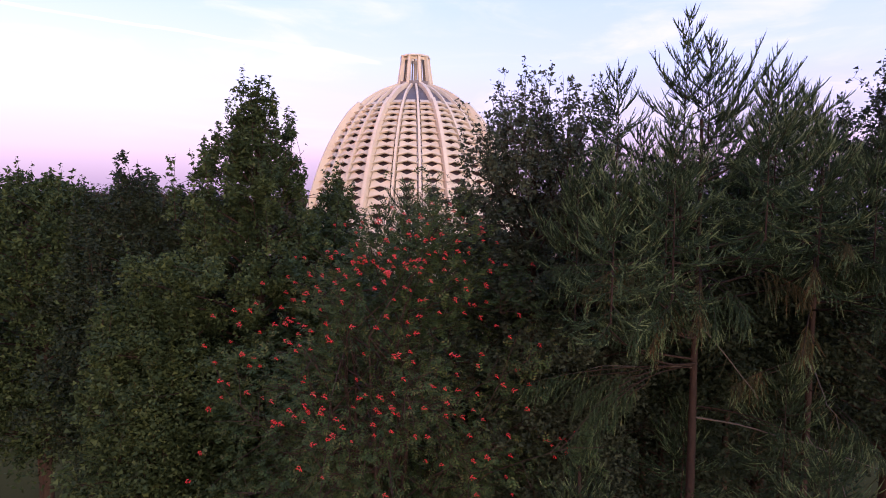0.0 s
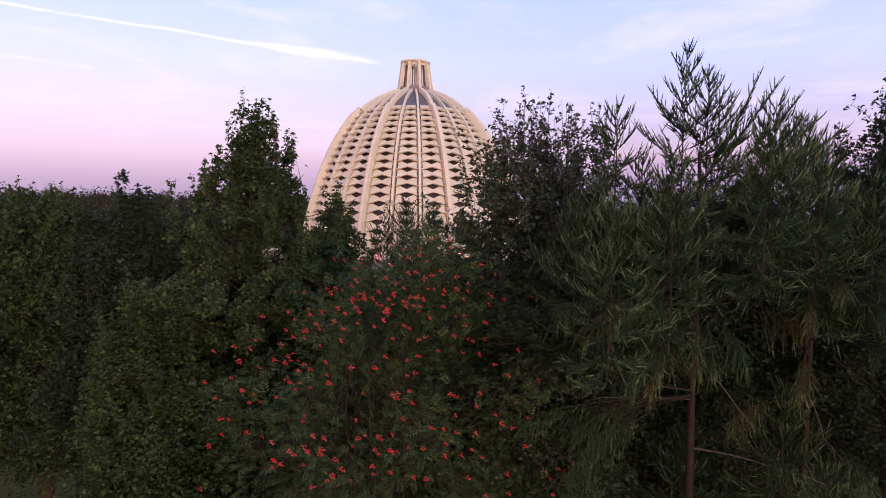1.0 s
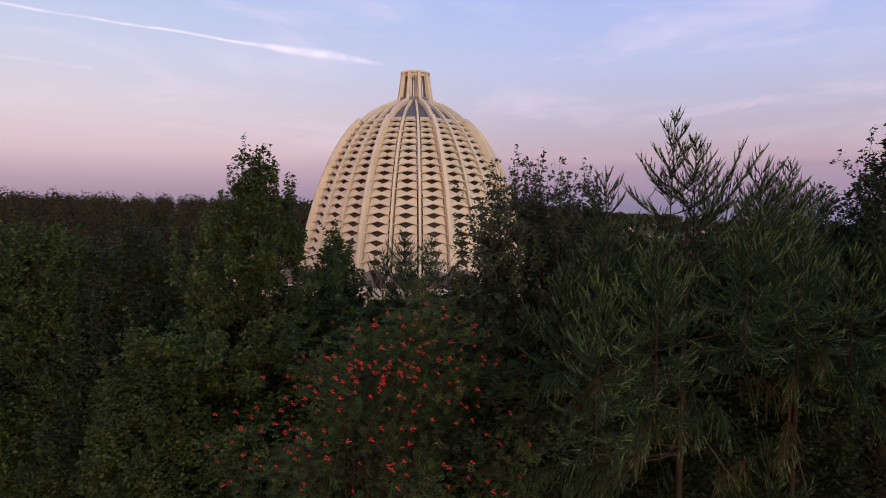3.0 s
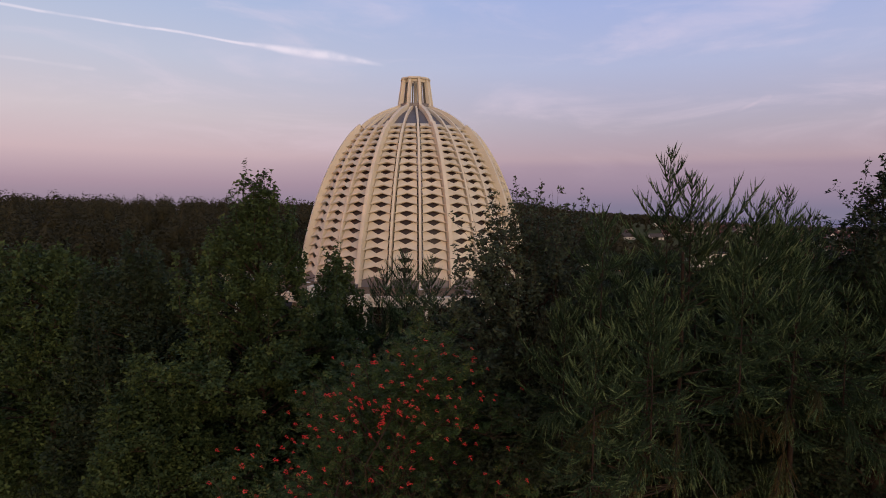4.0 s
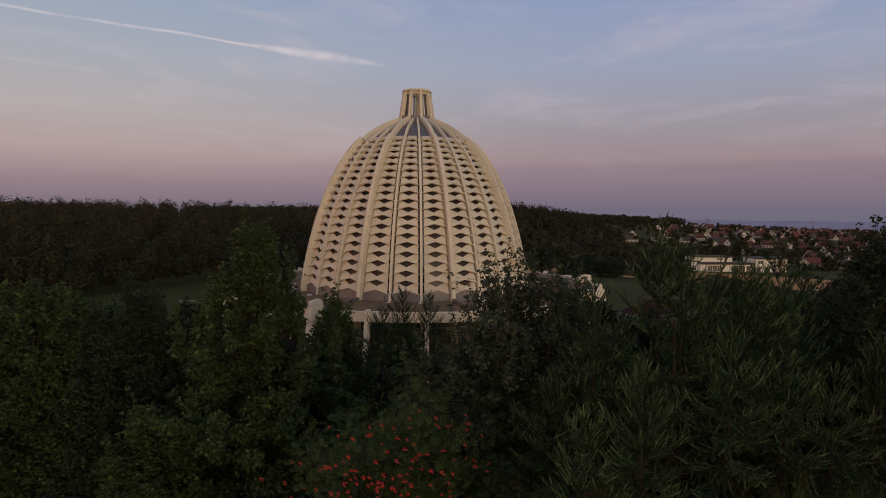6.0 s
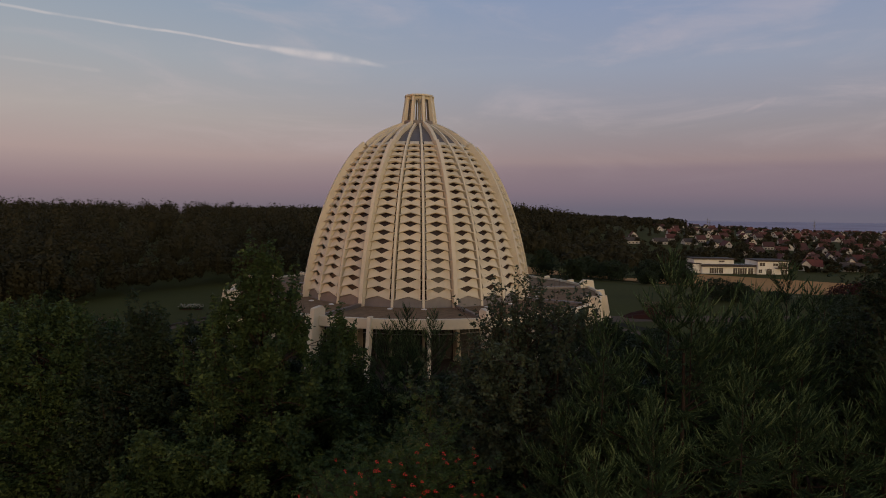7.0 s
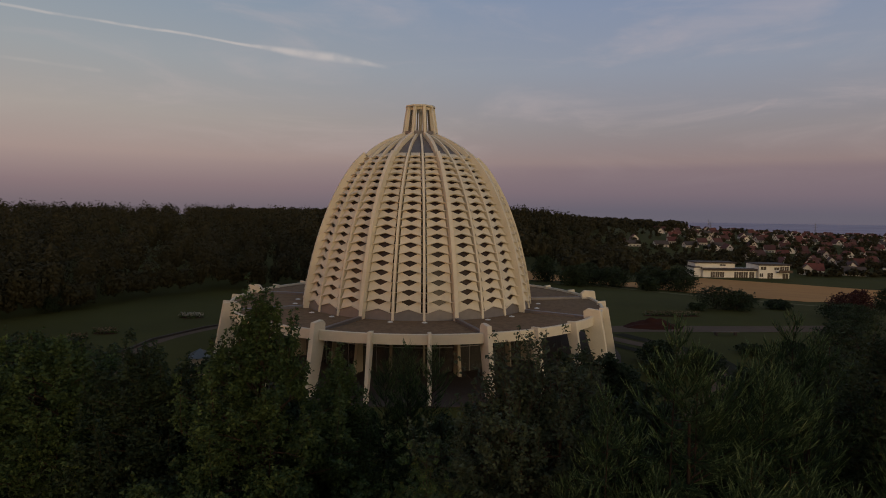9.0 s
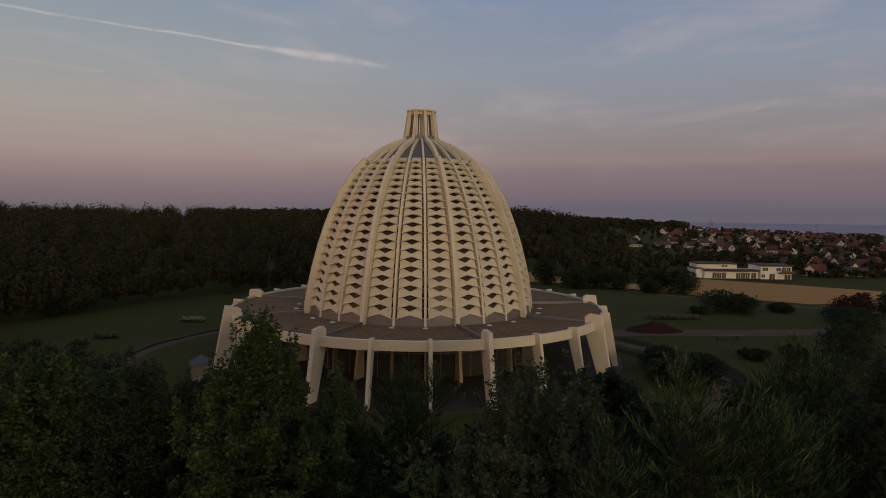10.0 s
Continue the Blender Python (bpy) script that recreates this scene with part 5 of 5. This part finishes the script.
# ---------------------------------------------------------------- the flat white building beyond the field
def make_flat_building():
    b = new("flat_roofed_building")
    tagged(b, "long white two-storey flat-roofed building behind the wheat field", "building")
    def blk(name, x0, x1, y0, y1, z0, z1, mat, label="", bev=0.03):
        bm = bmesh.new()
        box(bm, x0, x1, y0, y1, z0, z1, bev)
        return part(name, bm, mat, b, label)
    blk("ground_storey", 0, 28, 0, 12, -1.5, 3.7, M_WALL_WHITE)
    blk("upper_storey", -2, 19, 5, 14, 3.7, 6.2, M_WALL_WHITE)
    blk("east_block", 28, 44, -1.5, 11, -1.5, 6.0, M_WALL_WHITE)
    blk("west_wing", -4, 0.4, 1.5, 12, -1.5, 4.2, M_WALL_WHITE)
    for x0, x1, y0, y1, z in ((-0.6, 28, -0.7, 5, 3.7), (-2.5, 19.5, 4.5, 14.5, 6.2), (27.6, 44.5, -2.0, 11.5, 6.0), (-4.4, 0.3, 1.2, 12, 4.2)):
        blk("roof_slab", x0, x1, y0, y1, z, z + 0.35, M_ROOF_GREY, "dark flat roof slab with a projecting edge")
    for x0, x1, y0, z0, z1 in ((-0.7, 27.7, -0.95, 3.25, 4.02), (27.5, 44.6, -2.12, 5.75, 6.4), (-2.6, 19.6, 4.35, 6.0, 6.6)):
        blk("fascia", x0, x1, y0, y0 + 0.2, z0, z1, M_ROOF_GREY, "dark brown fascia board along the roof edge")
    blk("balcony", 37.2, 44.6, -3.6, -1.5, 2.7, 2.95, M_ROOF_GREY, "dark balcony slab")
    blk("balcony_rail", 37.2, 44.6, -3.62, -3.55, 2.95, 3.85, M_WOOD, "dark balcony rail")
    spec = [(4.0, 6.2, 0.3, 2.7, 0), (6.4, 8.6, 0.3, 2.7, 0), (8.8, 11.0, 0.3, 2.7, 0), (16.2, 18.4, 0.0, 2.7, 0), (18.6, 20.8, 0.0, 2.7, 0), (21.0, 23.2, 0.0, 2.7, 0), (24.0, 26.6, 0.0, 2.7, 0),
            (28.6, 30.4, 0.8, 2.3, -1.5), (32.6, 35.4, 0.1, 2.5, -1.5), (40.4, 43.4, -0.2, 2.3, -1.5), (29.0, 31.8, 3.8, 5.2, -1.5), (36.0, 38.6, 3.9, 5.0, -1.5),
            (39.0, 41.0, 2.98, 5.4, -1.5), (41.3, 43.4, 2.98, 5.4, -1.5), (11.0, 14.0, 4.9, 5.6, 5.0)]
    for x0, x1, z0, z1, y in spec:
        bm = bmesh.new()
        box(bm, x0, x1, y - 0.05, y + 0.06, z0, z1)
        w = part("window", bm, M_PANE, b, "dark window")
        bm = bmesh.new()
        for q in ((x0 - 0.08, x0, z0, z1), (x1, x1 + 0.08, z0, z1), ((x0 + x1) / 2 - 0.04, (x0 + x1) / 2 + 0.04, z0, z1), (x0 - 0.08, x1 + 0.08, z0 - 0.1, z0), (x0 - 0.08, x1 + 0.08, z1, z1 + 0.08)):
            box(bm, q[0], q[1], y - 0.10, y + 0.02, q[2], q[3])
        part("window_frame", bm, M_WHITE, w)
    b.matrix_basis = pose(145.6, 229.0, gz(150, 229) - 0.2, 0, 0, -1) @ Matrix.Diagonal((1.0, 1.0, 1.17, 1))


make_flat_building()


# ---------------------------------------------------------------- town
def house(width, depth, eaves, ridge, roof_mat, label):
    h = new("gabled_house")
    tagged(h, label, "house", "houses of the town")
    x, y = width / 2, depth / 2
    bm = bmesh.new()
    pr = [(-y, -2.0), (y, -2.0), (y, eaves), (0, ridge), (-y, eaves)]
    a = [bm.verts.new((-x, *q)) for q in pr]
    c = [bm.verts.new((x, *q)) for q in pr]
    bm.faces.new(a)
    bm.faces.new(c[::-1])
    for i in range(5):
        bm.faces.new((a[i], c[i], c[(i + 1) % 5], a[(i + 1) % 5]))
    part("wall", bm, M_RENDER, h)
    k = (ridge - eaves) / y
    for s in (-1, 1):
        bm = bmesh.new()
        o = 0.6
        q = [(s * (y + o), eaves - k * o + 0.08), (0, ridge + 0.08), (0, ridge + 0.30), (s * (y + o), eaves - k * o + 0.30)]
        a = [bm.verts.new((-x - 0.5, *w)) for w in q]
        c = [bm.verts.new((x + 0.5, *w)) for w in q]
        bm.faces.new(a)
        bm.faces.new(c[::-1])
        for i in range(4):
            bm.faces.new((a[i], c[i], c[(i + 1) % 4], a[(i + 1) % 4]))
        part("roof", bm, roof_mat, h)
    bm = bmesh.new()
    box(bm, x * 0.4, x * 0.4 + 0.7, -0.35, 0.35, ridge - 0.8, ridge + 0.9)
    part("chimney", bm, M_ROOF_RED, h)
    for sx in (-0.55, 0.0, 0.55):
        for z in (0.9, 3.5):
            if z + 1.3 > eaves:
                continue
            bm = bmesh.new()
            box(bm, sx * x - 0.7, sx * x + 0.7, -y - 0.05, -y + 0.05, z, z + 1.35)
            part("window", bm, M_PANE, h)
    for sg in (-1, 1):
        bm = bmesh.new()
        box(bm, sg * x - 0.05, sg * x + 0.05, -0.9, 0.9, 3.3, 4.7)
        part("window", bm, M_PANE, h)
    return h


def make_town():
    rng = np.random.default_rng(5)
    kinds = [house(11, 9.5, 3.9, 8.4, M_ROOF_RED, "white gabled house with a red tiled roof"),
             house(13, 9.0, 2.8, 7.4, M_ROOF_RED, "low white house with a steep red roof"),
             house(16, 10, 3.6, 7.2, M_ROOF_GREY, "wide white house with a grey-brown roof")]
    spots = []
    # rows of houses along the contour of the far slope
    for row, y0 in enumerate((300, 345, 392, 440, 490, 545, 605, 670, 740, 815, 890)):
        lo, hi = 0.385 * (y0 + 71) + 18, 0.98 * (y0 + 71)
        if row < 3:
            lo = max(lo, 225)
        x = lo + rng.uniform(0, 8)
        while x < hi:
            if rng.uniform() < 0.86:
                spots.append((x, y0 + rng.uniform(-10, 10), rng.choice([0, 0, 1, 1, 2]), rng.choice([0, 90, 12, 78, -25, 60]) + rng.uniform(-8, 8)))
            x += rng.uniform(11.5, 18.5) * (1 + 0.35 * (row > 6))
    spots += [(172, 405, 2, 4), (196, 407, 2, 2), (222, 410, 2, 3), (246, 412, 2, 0), (168, 425, 1, 5), (186, 440, 0, 80), (150, 470, 0, 30), (214, 250, 0, 60), (238, 247, 2, -22), (270, 250, 1, -25), (300, 262, 1, -30),
              (226, 262, 1, -20), (252, 268, 0, 70), (262, 286, 2, -10), (240, 284, 1, 20), (284, 278, 0, 55), (288, 300, 1, -18), (312, 284, 2, -25), (276, 316, 0, 5), (302, 322, 1, 80), (330, 305, 0, -20), (256, 308, 0, 40),
              (60, 430, 0, 30), (45, 470, 1, 60), (85, 455, 0, 10), (110, 520, 0, 0)]
    used = set()
    for ob in kinds:
        ob.scale = (0.70, 0.70, 0.74)
    for x, y, k, a in spots:
        m = pose(float(x), float(y), gz(x, y) - 0.6, 0, 0, float(a))
        if k in used:
            copy_thing(kinds[k], m)
        else:
            used.add(k)
            kinds[k].matrix_basis = m @ Matrix.Diagonal((0.70, 0.70, 0.74, 1))


make_town()


def pylon(x, y, h):
    p = new("power_pylon")
    tagged(p, "far grey steel lattice power pylon", "pylon", "power pylons")
    wood = Wood()
    for sx in (-1, 1):
        for sy in (-1, 1):
            wood.tube([(sx * h * 0.07, sy * h * 0.07, -1), (sx * h * 0.02, sy * h * 0.02, h * 0.6), (0, 0, h)], 0.35, 0.2, 4)
    for z in np.linspace(0.1, 0.55, 5) * h:
        w = np.interp(z, [0, 0.6 * h], [0.07 * h, 0.02 * h])
        wood.tube([(-w, -w, z), (w, -w, z + h * 0.09)], 0.16, 0.16, 4)
        wood.tube([(w, -w, z), (-w, -w, z + h * 0.09)], 0.16, 0.16, 4)
    wood.done("tower", M_STEEL, p)
    for z, w in ((0.62, 0.17), (0.74, 0.13), (0.86, 0.09)):
        arm = Wood()
        arm.tube([(-w * h, 0, z * h), (0, 0, z * h + 0.03 * h), (w * h, 0, z * h)], 0.25, 0.25, 4)
        arm.done("cross_arm", M_STEEL, p)
    p.location = (x, y, gz(x, y))


for _x, _y, _h in ((560, 1090, 48), (590, 1160, 52), (760, 1080, 48), (910, 990, 46), (1020, 930, 46)):
    pylon(_x * 1.7, _y * 1.7, _h)
